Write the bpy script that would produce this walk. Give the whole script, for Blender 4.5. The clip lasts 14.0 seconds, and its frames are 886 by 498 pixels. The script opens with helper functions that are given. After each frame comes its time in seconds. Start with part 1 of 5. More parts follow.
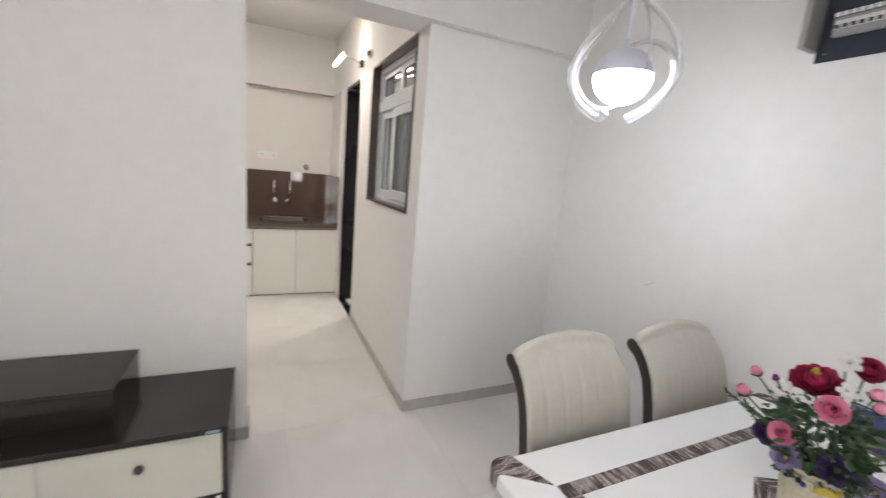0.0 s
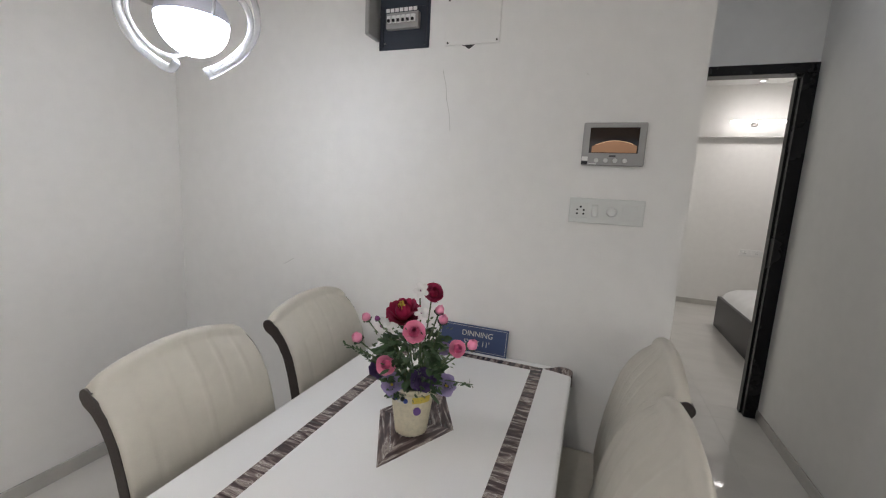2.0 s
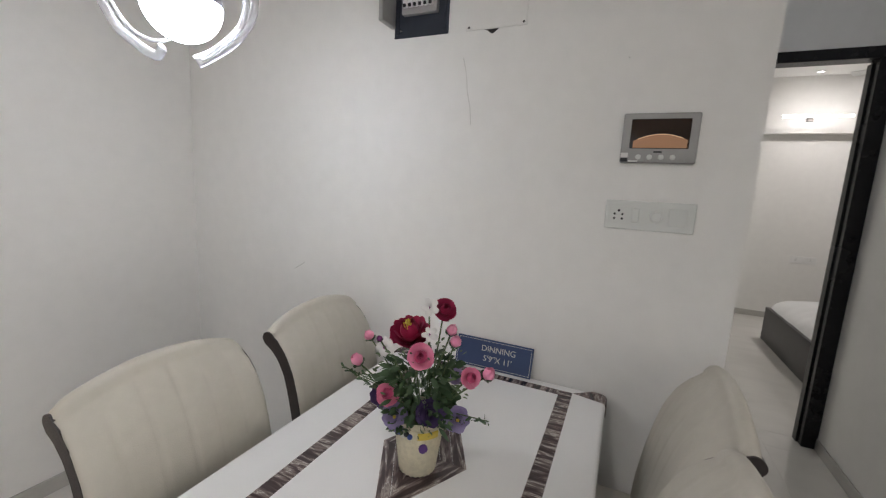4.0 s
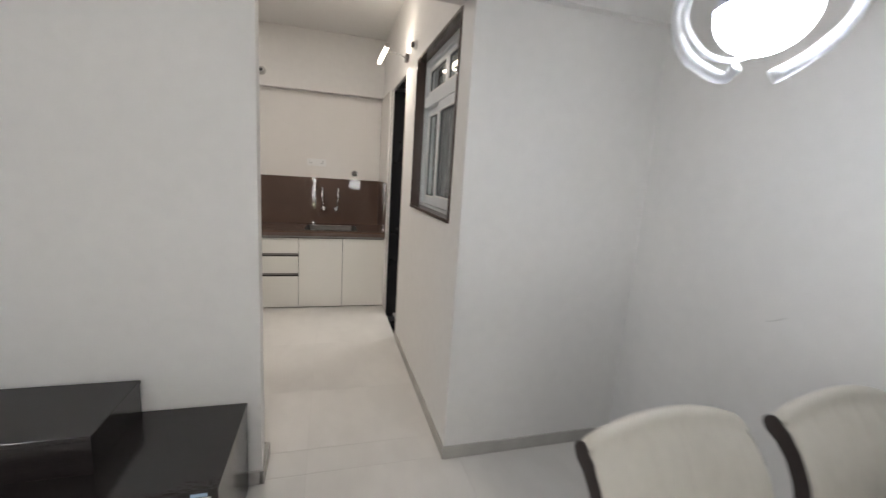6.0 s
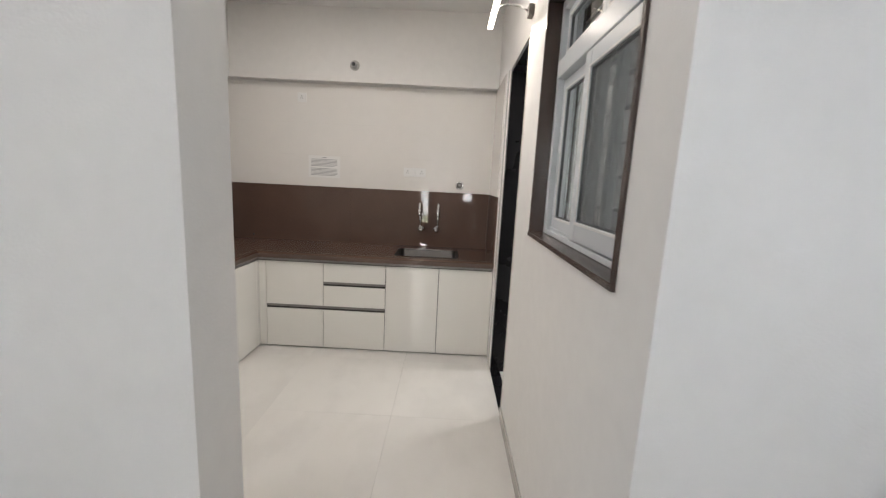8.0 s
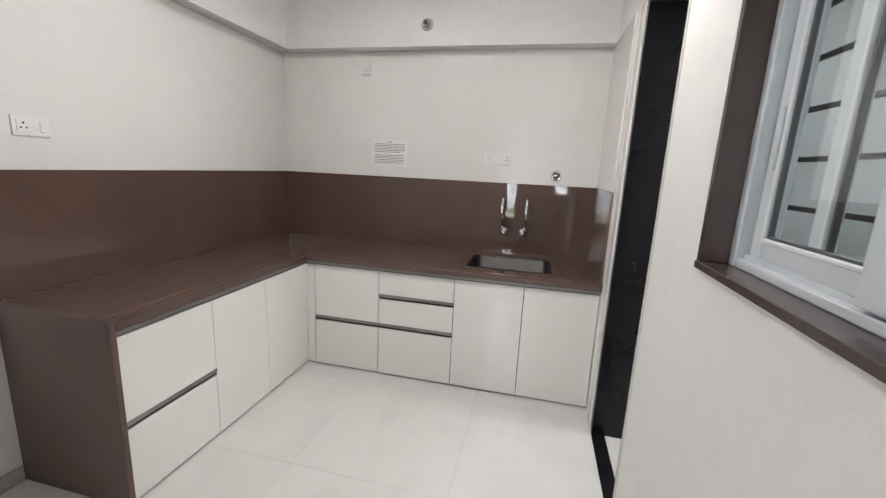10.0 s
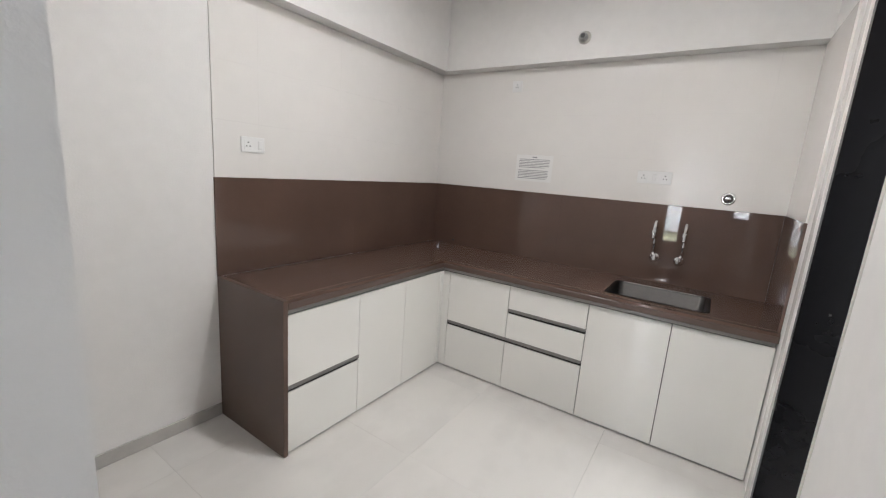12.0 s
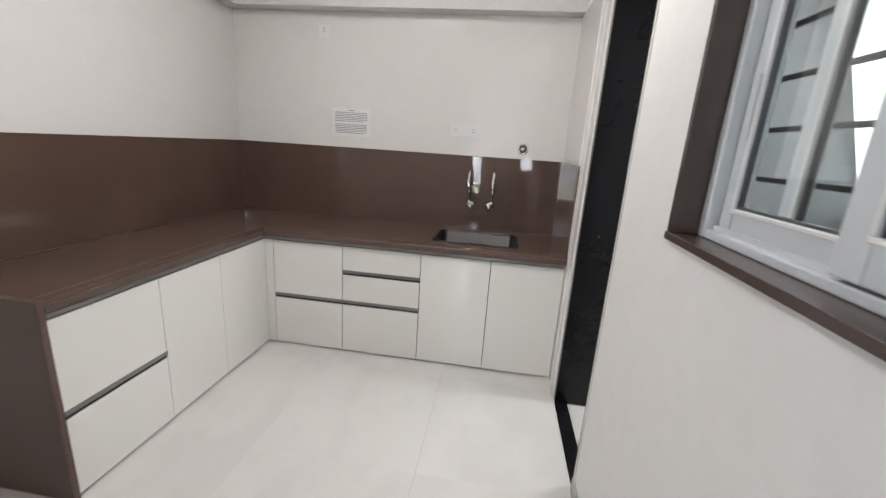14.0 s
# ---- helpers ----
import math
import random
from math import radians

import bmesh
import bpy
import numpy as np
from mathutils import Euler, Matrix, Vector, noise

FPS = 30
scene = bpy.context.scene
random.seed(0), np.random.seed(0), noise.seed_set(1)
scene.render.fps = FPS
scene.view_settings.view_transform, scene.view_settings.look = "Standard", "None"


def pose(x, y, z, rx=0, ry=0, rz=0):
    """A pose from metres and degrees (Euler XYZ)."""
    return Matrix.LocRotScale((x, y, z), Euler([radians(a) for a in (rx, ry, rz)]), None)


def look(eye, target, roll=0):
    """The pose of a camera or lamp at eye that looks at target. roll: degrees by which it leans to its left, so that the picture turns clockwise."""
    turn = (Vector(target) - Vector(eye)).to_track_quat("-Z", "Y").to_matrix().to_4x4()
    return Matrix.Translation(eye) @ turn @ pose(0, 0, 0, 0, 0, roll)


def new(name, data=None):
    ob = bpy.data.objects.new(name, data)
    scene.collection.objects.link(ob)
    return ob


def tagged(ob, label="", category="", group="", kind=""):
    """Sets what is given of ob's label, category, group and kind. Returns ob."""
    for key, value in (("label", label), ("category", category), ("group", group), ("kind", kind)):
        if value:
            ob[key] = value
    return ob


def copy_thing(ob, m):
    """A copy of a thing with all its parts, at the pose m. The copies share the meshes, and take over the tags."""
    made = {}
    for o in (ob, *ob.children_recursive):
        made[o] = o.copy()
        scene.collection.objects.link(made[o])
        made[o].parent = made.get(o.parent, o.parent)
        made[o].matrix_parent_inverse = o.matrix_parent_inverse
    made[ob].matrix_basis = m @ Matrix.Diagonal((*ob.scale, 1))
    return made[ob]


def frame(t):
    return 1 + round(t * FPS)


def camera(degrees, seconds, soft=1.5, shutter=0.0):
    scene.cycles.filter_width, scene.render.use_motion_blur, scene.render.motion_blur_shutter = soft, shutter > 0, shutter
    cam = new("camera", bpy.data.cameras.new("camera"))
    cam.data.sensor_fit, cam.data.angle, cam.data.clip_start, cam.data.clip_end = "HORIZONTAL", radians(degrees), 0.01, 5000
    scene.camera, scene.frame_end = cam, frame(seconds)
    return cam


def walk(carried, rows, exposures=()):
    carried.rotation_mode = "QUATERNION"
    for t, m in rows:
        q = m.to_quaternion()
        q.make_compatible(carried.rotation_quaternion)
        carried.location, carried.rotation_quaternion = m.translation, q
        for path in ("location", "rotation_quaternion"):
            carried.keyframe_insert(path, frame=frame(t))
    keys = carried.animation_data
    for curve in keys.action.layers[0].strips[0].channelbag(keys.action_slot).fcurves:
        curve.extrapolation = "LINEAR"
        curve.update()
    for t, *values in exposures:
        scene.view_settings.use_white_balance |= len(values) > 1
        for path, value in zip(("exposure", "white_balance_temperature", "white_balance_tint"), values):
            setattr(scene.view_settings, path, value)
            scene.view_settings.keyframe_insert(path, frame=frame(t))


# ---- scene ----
cam = camera(95.5, 14.0, soft=1.2, shutter=0.4)
PATH = [
    (0, (1.145, 1.773, 1.532), (1.98, 3.554, 1.168), 5.1),
    (0.5, (1.276, 1.832, 1.515), (2.542, 3.358, 1.25), 3.9),
    (1, (1.402, 1.784, 1.49), (3.112, 2.781, 1.205), 4.7),
    (1.5, (1.395, 1.748, 1.484), (3.23, 2.478, 1.169), 3.4),
    (2, (1.377, 1.725, 1.476), (3.232, 2.412, 1.174), 3.0),
    (4.5, (1.565, 1.772, 1.481), (3.311, 2.696, 1.168), 3.2),
    (5, (1.513, 1.803, 1.526), (2.902, 3.196, 1.163), 3.0),
    (5.5, (1.449, 1.896, 1.526), (2.359, 3.639, 1.158), 2.5),
    (6, (1.375, 2.143, 1.514), (1.93, 4.031, 1.157), 3.8),
    (6.5, (1.36, 2.453, 1.506), (1.763, 4.375, 1.127), 2.2),
    (7, (1.445, 2.735, 1.523), (1.72, 4.688, 1.194), 3.0),
    (9.3, (1.623, 3.834, 1.489), (1.278, 5.774, 1.148), 2.6),
    (9.5, (1.605, 3.913, 1.5), (1.224, 5.849, 1.174), 3.3),
    (10, (1.568, 4.062, 1.492), (1.135, 5.974, 1.094), 2.8),
    (10.5, (1.583, 4.137, 1.497), (1.03, 6.019, 1.108), 3.7),
    (11, (1.593, 4.143, 1.501), (0.746, 5.904, 1.077), 4.4),
    (11.5, (1.607, 4.104, 1.52), (0.551, 5.755, 1.119), 4.0),
    (12, (1.627, 4.078, 1.516), (0.547, 5.717, 1.134), 4.2),
    (12.5, (1.603, 3.994, 1.496), (0.923, 5.835, 1.113), 4.1),
    (13, (1.542, 3.865, 1.454), (1.194, 5.77, 0.953), 2.9),
    (13.5, (1.525, 3.887, 1.452), (1.329, 5.794, 0.874), 2.8),
    (14, (1.546, 4.114, 1.468), (1.298, 6.034, 0.964), 3.8),
]
EXPOSURES = [(0.0, 0.43, 6300, 15), (1.0, 0.31, 6250, 8), (2.0, 0.12, 6350, 14), (4.5, 0.08, 6400, 14), (5.5, 0.08, 6250, 13), (7.0, 0.15, 6250, 13),
             (9.5, 0.52, 5760, 12), (14.0, 0.51, 5740, 12)]
walk(cam, [(t, look(eye, target, roll)) for t, eye, target, roll in PATH], EXPOSURES)

# ---- world and lights ----
world = bpy.data.worlds.new("sky")
scene.world = world
world.use_nodes = True
sky = world.node_tree.nodes.new("ShaderNodeTexSky")
sky.sky_type, sky.sun_disc, sky.sun_elevation, sky.sun_rotation = "NISHITA", False, radians(35), radians(120)
world.node_tree.nodes["Background"].inputs["Strength"].default_value = 0.10
world.node_tree.links.new(sky.outputs[0], world.node_tree.nodes["Background"].inputs["Color"])


def lamp(name, where, aim, size, watts, colour, size_y=None, kind="AREA", spread=180, cone=100):
    d = bpy.data.lights.new(name, kind)
    d.energy, d.color = watts, colour
    if kind == "AREA":
        d.shape = "RECTANGLE" if size_y else "DISK"
        d.size, d.spread = size, radians(spread)
        if size_y:
            d.size_y = size_y
    elif kind == "SPOT":
        d.spot_size, d.spot_blend, d.shadow_soft_size = radians(cone), 0.6, size
    else:
        d.shadow_soft_size = size
    ob = new(name, d)
    ob.matrix_world = look(where, aim)
    return ob


COOL, NEUTRAL, WARM = (0.86, 0.93, 1.0), (1.0, 0.96, 0.90), (1.0, 0.88, 0.72)
# Added fill from the unseen west side, set in an assumed opening.
lamp("fill_daylight", (-3.12, 2.2, 1.35), (3, 2.2, 1.2), 2.2, 3, (0.93, 0.97, 1.0), 2.2)
lamp("downlight_lamp_south", (0.95, 0.70, 2.955), (0.95, 0.70, 0), 0.14, 2.4, NEUTRAL)
lamp("downlight_lamp_living", (0.95, 2.20, 2.955), (0.95, 2.20, 0), 0.14, 6.0, NEUTRAL)
# Unseen extra lamp that brightens the media wall.
lamp("fill_lamp_far", (-1.2, 2.20, 2.955), (-1.2, 2.20, 0), 0.14, 8, NEUTRAL)
lamp("kitchen_bar_down", (1.775, 5.63, 2.405), (1.2, 5.7, 0.0), 0.03, 3.2, WARM, 0.5)
lamp("kitchen_bar_up", (1.775, 5.63, 2.465), (1.75, 5.63, 3.0), 0.03, 2.2, WARM, 0.5)
lamp("corridor_lamp", (3.75, 0.98, 2.955), (3.75, 0.98, 0), 0.05, 1.3, COOL)
# Assumed lamp above the view, added to light the kitchen evenly.
lamp("kitchen_fill_lamp", (0.75, 5.6, 2.955), (0.75, 5.6, 0), 0.16, 17, (1.0, 0.92, 0.82))
lamp("bedroom_bar_lamp", (7.62, -0.11, 2.47), (7.9, -0.11, 1.0), 0.04, 0.4, NEUTRAL, 0.64)
# Unseen lamp; lights the bedroom in place of the visible corner downlight.
lamp("bedroom_fill_lamp", (6.9, -0.5, 2.955), (6.9, -0.5, 0), 0.14, 15, NEUTRAL)
# Unseen; placed along the light edge on the kitchen floor, ceiling mount assumed.
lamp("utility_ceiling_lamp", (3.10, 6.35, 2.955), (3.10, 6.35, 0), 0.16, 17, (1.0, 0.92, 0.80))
lamp("utility_balcony_daylight", (3.96, 6.5, 1.85), (2.0, 6.0, 1.0), 1.5, 11, (1.0, 0.97, 0.88), 1.5)

# ---- materials ----


def material(name, colour, rough=0.5, metal=0.0, scale=0.0, amount=0.0, bump=0.0, bump_scale=200.0, second=None, coat=0.0,
             stretch=None, per_object=0.0, big=1.5, specular=0.5):
    """A principled material with stains at a large scale, grain at a small one and a fine relief."""
    m = bpy.data.materials.new(name)
    m.use_nodes = True
    nt, n, l = m.node_tree, m.node_tree.nodes, m.node_tree.links
    b = n["Principled BSDF"]
    b.inputs["Roughness"].default_value, b.inputs["Metallic"].default_value = rough, metal
    b.inputs["Base Color"].default_value = (*colour, 1)
    b.inputs["Coat Weight"].default_value = coat
    b.inputs["Specular IOR Level"].default_value = specular
    if amount or bump:
        tc = n.new("ShaderNodeTexCoord")
        mp = n.new("ShaderNodeMapping")
        l.new(tc.outputs["Object"], mp.inputs["Vector"])
        if stretch:
            mp.inputs["Scale"].default_value = stretch
        if per_object:
            info = n.new("ShaderNodeObjectInfo")
            mul = n.new("ShaderNodeVectorMath")
            mul.operation = "SCALE"
            mul.inputs[0].default_value = (37.0, 19.0, 11.0)
            l.new(info.outputs["Random"], mul.inputs["Scale"])
            l.new(mul.outputs[0], mp.inputs["Location"])
    if amount:
        big_n, small_n = n.new("ShaderNodeTexNoise"), n.new("ShaderNodeTexNoise")
        big_n.inputs["Scale"].default_value, big_n.inputs["Detail"].default_value = big, 5
        small_n.inputs["Scale"].default_value, small_n.inputs["Detail"].default_value = scale, 4
        for q in (big_n, small_n):
            l.new(mp.outputs[0], q.inputs["Vector"])
        mixv = n.new("ShaderNodeMath")
        mixv.operation = "ADD"
        l.new(big_n.outputs["Fac"], mixv.inputs[0])
        l.new(small_n.outputs["Fac"], mixv.inputs[1])
        ramp = n.new("ShaderNodeMapRange")
        ramp.inputs["From Min"].default_value, ramp.inputs["From Max"].default_value = 0.7, 1.3
        l.new(mixv.outputs[0], ramp.inputs["Value"])
        mix = n.new("ShaderNodeMix")
        mix.data_type = "RGBA"
        other = second or tuple(c * (1 - amount) for c in colour)
        mix.inputs["A"].default_value, mix.inputs["B"].default_value = (*colour, 1), (*other, 1)
        l.new(ramp.outputs[0], mix.inputs["Factor"])
        l.new(mix.outputs["Result"], b.inputs["Base Color"])
        rr = n.new("ShaderNodeMapRange")
        rr.inputs["To Min"].default_value, rr.inputs["To Max"].default_value = rough * 0.85, min(1, rough * 1.2)
        l.new(big_n.outputs["Fac"], rr.inputs["Value"])
        l.new(rr.outputs[0], b.inputs["Roughness"])
    if bump:
        bn, bp = n.new("ShaderNodeTexNoise"), n.new("ShaderNodeBump")
        bn.inputs["Scale"].default_value, bn.inputs["Detail"].default_value = bump_scale, 3
        bp.inputs["Strength"].default_value, bp.inputs["Distance"].default_value = bump, 0.004
        l.new(mp.outputs[0], bn.inputs["Vector"])
        l.new(bn.outputs["Fac"], bp.inputs["Height"])
        l.new(bp.outputs[0], b.inputs["Normal"])
    return m


def glow(name, colour, strength):
    m = bpy.data.materials.new(name)
    m.use_nodes = True
    b = m.node_tree.nodes["Principled BSDF"]
    b.inputs["Base Color"].default_value = (*colour, 1)
    b.inputs["Emission Color"].default_value, b.inputs["Emission Strength"].default_value = (*colour, 1), strength
    return m


def clear(name, colour, rough=0.0, ior=1.45):
    m = bpy.data.materials.new(name)
    m.use_nodes = True
    b = m.node_tree.nodes["Principled BSDF"]
    b.inputs["Base Color"].default_value = (*colour, 1)
    b.inputs["Roughness"].default_value, b.inputs["IOR"].default_value = rough, ior
    b.inputs["Transmission Weight"].default_value = 1
    return m


def marble(name, stretch):
    """Dark brown marble print with pale streaks."""
    m = bpy.data.materials.new(name)
    m.use_nodes = True
    n, l = m.node_tree.nodes, m.node_tree.links
    b = n["Principled BSDF"]
    b.inputs["Roughness"].default_value = 0.18
    tc, mp, w = n.new("ShaderNodeTexCoord"), n.new("ShaderNodeMapping"), n.new("ShaderNodeTexNoise")
    mp.inputs["Scale"].default_value = stretch
    l.new(tc.outputs["Object"], mp.inputs["Vector"])
    l.new(mp.outputs[0], w.inputs["Vector"])
    w.inputs["Scale"].default_value, w.inputs["Distortion"].default_value = 1.0, 0.45
    w.inputs["Detail"].default_value, w.inputs["Roughness"].default_value = 3.0, 0.55
    r = n.new("ShaderNodeValToRGB")
    r.color_ramp.elements[0].position, r.color_ramp.elements[0].color = 0.30, (0.035, 0.022, 0.023, 1)
    r.color_ramp.elements[1].position, r.color_ramp.elements[1].color = 0.72, (0.10, 0.070, 0.068, 1)
    for at_, c in ((0.44, (0.060, 0.040, 0.040, 1)), (0.50, (0.155, 0.115, 0.108, 1)), (0.545, (0.22, 0.18, 0.165, 1)), (0.57, (0.50, 0.45, 0.41, 1)), (0.60, (0.16, 0.12, 0.112, 1)), (0.65, (0.33, 0.28, 0.26, 1))):
        r.color_ramp.elements.new(at_).color = c
    l.new(w.outputs["Fac"], r.inputs["Fac"])
    l.new(r.outputs["Color"], b.inputs["Base Color"])
    return m


PAINT = material("wall_paint", (0.80, 0.785, 0.76), 0.55, 0, 14, 0.05, 0.18, 130, big=0.9)
CEIL = material("ceiling_paint", (0.80, 0.79, 0.77), 0.7, 0, 20, 0.03, 0.1, 50)
WALLTILE = material("white_wall_tile", (0.78, 0.755, 0.72), 0.22, 0, 9, 0.03, 0.03, 25, big=2)
def stops(ramp, first, middle, last):
    """Three grey stops of a colour ramp."""
    ramp.color_ramp.elements.new(0.5)
    for k, (at_, v) in enumerate((first, middle, last)):
        ramp.color_ramp.elements[k].position, ramp.color_ramp.elements[k].color = at_, (v, v, v, 1)


def floor_tile():
    """Polished cream tile with cloudy patches and pale branching veins, shifted from tile to tile."""
    m = material("vitrified_floor_tile", (0.56, 0.54, 0.505), 0.032, 0, 7.0, 0.16, 0.0, second=(0.36, 0.346, 0.324), per_object=1.0, big=2.2, stretch=(1.0, 0.6, 1.0))
    n, l = m.node_tree.nodes, m.node_tree.links
    b = n["Principled BSDF"]
    vein, r, mix = n.new("ShaderNodeTexNoise"), n.new("ShaderNodeValToRGB"), n.new("ShaderNodeMix")
    vein.inputs["Scale"].default_value, vein.inputs["Detail"].default_value, vein.inputs["Distortion"].default_value = 2.6, 6, 1.6
    l.new(next(q for q in n if q.type == "MAPPING").outputs[0], vein.inputs["Vector"])
    stops(r, (0.47, 0.0), (0.5, 0.8), (0.53, 0.0))
    mix.data_type = "RGBA"
    old = b.inputs["Base Color"].links[0].from_socket
    l.new(r.outputs["Color"], mix.inputs["Factor"])
    l.new(old, mix.inputs["A"])
    mix.inputs["B"].default_value = (0.70, 0.68, 0.645, 1)
    cloud = next(q for q in n if q.type == "MAP_RANGE")
    cloud.inputs["From Min"].default_value, cloud.inputs["From Max"].default_value = 0.84, 1.16
    dark, r2, mix2 = n.new("ShaderNodeTexNoise"), n.new("ShaderNodeValToRGB"), n.new("ShaderNodeMix")
    dark.inputs["Scale"].default_value, dark.inputs["Detail"].default_value, dark.inputs["Distortion"].default_value = 1.3, 7, 2.4
    l.new(next(q for q in n if q.type == "MAPPING").outputs[0], dark.inputs["Vector"])
    stops(r2, (0.460, 0.0), (0.47, 0.6), (0.480, 0.0))
    mix2.data_type = "RGBA"
    l.new(r2.outputs["Color"], mix2.inputs["Factor"])
    l.new(mix.outputs["Result"], mix2.inputs["A"])
    mix2.inputs["B"].default_value = (0.27, 0.25, 0.225, 1)
    l.new(mix2.outputs["Result"], b.inputs["Base Color"])
    return m


TILE = floor_tile()
GROUT = material("tile_grout", (0.54, 0.51, 0.47), 0.9, 0, 60, 0.2, 0.2)
SKIRT = material("skirting_tile", (0.52, 0.50, 0.465), 0.2, 0, 8, 0.2)
GRANITE = material("brown_quartz", (0.130, 0.083, 0.064), 0.018, 0, 420, 0.28, 0, big=2.0)
QEDGE = material("brown_quartz_honed", (0.118, 0.079, 0.062), 0.3, 0, 420, 0.28, 0, big=2.0)
QSEAM = material("pale_quartz_seam", (0.26, 0.20, 0.17), 0.4, 0, 300, 0.2)
LAMINATE = material("white_gloss_laminate", (0.80, 0.785, 0.74), 0.013, 0, 4, 0.02, big=1)
PROFILE = material("grey_aluminium_profile", (0.27, 0.26, 0.25), 0.35, 0.8, 60, 0.1)
# Near-black for the shade in gaps and channels; screws and chips share it.
GAP = material("dark_recess", (0.03, 0.028, 0.026), 0.7, 0, 40, 0.2)
BLACKFRAME = material("black_door_frame", (0.009, 0.0085, 0.010), 0.26, 0, 22, 0.12, specular=0.3)
UPVC = material("white_upvc", (0.62, 0.65, 0.67), 0.32, 0, 15, 0.03)
GLASS = clear("window_glass", (0.93, 0.96, 0.95))
FABRIC = material("cream_leatherette", (0.57, 0.54, 0.47), 0.48, 0, 30, 0.08, 0.22, 420, big=5)
DARKWOOD = material("dark_brown_wood", (0.030, 0.021, 0.019), 0.4, 0, 30, 0.35, 0.08, 120, stretch=(6, 6, 1))
WHITETOP = material("white_gloss_top", (0.80, 0.80, 0.795), 0.12, 0, 5, 0.015)
MARBLE_X = marble("marble_strip_lengthwise", (62, 10, 3))
MARBLE_Y = marble("marble_strip_crosswise", (10, 62, 3))
MARBLE_D = marble("marble_inlay", (14, 60, 3))
TVTOP = material("dark_wenge_laminate", (0.028, 0.023, 0.022), 0.16, 0, 40, 0.3, 0.0, stretch=(1, 8, 8))
CREAM = material("cream_laminate", (0.66, 0.65, 0.57), 0.35, 0, 10, 0.03)
STEEL = material("brushed_steel", (0.13, 0.12, 0.112), 0.30, 1.0, 60, 0.15, 0.03, 200)
SINKSTEEL = material("brushed_sink_steel", (0.075, 0.072, 0.068), 0.42, 1.0, 60, 0.2, 0.02, 200)
RIMGLINT = material("sink_rim_glint", (0.42, 0.40, 0.38), 0.3, 1.0, 60, 0.15)
PLATEGREY = material("off_white_switch_plastic", (0.66, 0.665, 0.64), 0.3, 0, 20, 0.03)
CHROME = material("chrome", (0.80, 0.80, 0.80), 0.07, 1.0, 30, 0.05)
PLASTIC = material("white_plastic", (0.78, 0.775, 0.76), 0.35, 0, 20, 0.03)
GREYPLASTIC = material("silver_grey_plastic", (0.36, 0.35, 0.34), 0.35, 0.3, 30, 0.06)
BLACK = material("black_plastic", (0.012, 0.012, 0.013), 0.4, 0, 40, 0.3)
NAVY = material("navy_steel", (0.020, 0.026, 0.040), 0.45, 0, 30, 0.2)
SIGNBLUE = material("blue_sign_board", (0.042, 0.068, 0.16), 0.4, 0, 20, 0.1)
PALE = material("pale_print", (0.62, 0.60, 0.55), 0.5, 0, 20, 0.03)
INK = material("grey_ink", (0.24, 0.24, 0.25), 0.7, 0, 20, 0.05)
PAPER = material("white_paper", (0.78, 0.77, 0.75), 0.7, 0, 20, 0.03)
LED_COOL = glow("cool_led_diffuser", (0.89, 0.945, 1.0), 37)
LED_WARM = glow("warm_led_bar", (1.0, 0.86, 0.66), 9)
LED_WHITE = glow("white_led_diffuser", (1.0, 0.97, 0.92), 12)
BEDBOX = material("black_bed_laminate", (0.022, 0.020, 0.022), 0.35, 0, 30, 0.25)
QUILT = material("white_cotton_quilt", (0.80, 0.80, 0.80), 0.85, 0, 60, 0.05, 0.5, 30)

# ---- mesh helpers ----


def box(bm, x0, x1, y0, y1, z0, z1, bevel=0.0, seg=1):
    made = bmesh.ops.create_cube(bm, size=1, matrix=Matrix.Translation(((x0 + x1) / 2, (y0 + y1) / 2, (z0 + z1) / 2))
                                 @ Matrix.Diagonal((x1 - x0, y1 - y0, z1 - z0, 1)))
    if bevel:
        edges = list({e for v in made["verts"] for e in v.link_edges})
        bmesh.ops.bevel(bm, geom=edges, offset=bevel, segments=seg, affect="EDGES", profile=0.5)
    return bm


def boxes(*rows, bevel=0.0, seg=1):
    bm = bmesh.new()
    for r in rows:
        box(bm, *r, bevel=bevel, seg=seg)
    return bm


def rod(bm, a, b, r, r2=None, sides=12):
    a, b = Vector(a), Vector(b)
    m = Matrix.Translation((a + b) / 2) @ (b - a).to_track_quat("Z", "Y").to_matrix().to_4x4()
    bmesh.ops.create_cone(bm, cap_ends=True, segments=sides, radius1=r, radius2=r if r2 is None else r2, depth=(b - a).length, matrix=m)
    return bm


def tube(bm, points, r, sides=10, flat=1.0, radii=None):
    """A round or flattened tube along points."""
    rings, pts = [], [Vector(p) for p in points]
    up = Vector((0.13, 0.31, 0.94)).normalized()
    for i, p in enumerate(pts):
        d = (pts[min(i + 1, len(pts) - 1)] - pts[max(i - 1, 0)]).normalized()
        u = (up - d * up.dot(d)).normalized()
        up = u
        w = d.cross(u)
        rr = radii[i] if radii else r
        rings.append([bm.verts.new(p + rr * (math.cos(a) * u + flat * math.sin(a) * w)) for a in (2 * math.pi * k / sides for k in range(sides))])
    for q, s in zip(rings, rings[1:]):
        for k in range(sides):
            bm.faces.new((q[k], q[(k + 1) % sides], s[(k + 1) % sides], s[k]))
    bm.faces.new(list(reversed(rings[0]))), bm.faces.new(rings[-1])
    return bm


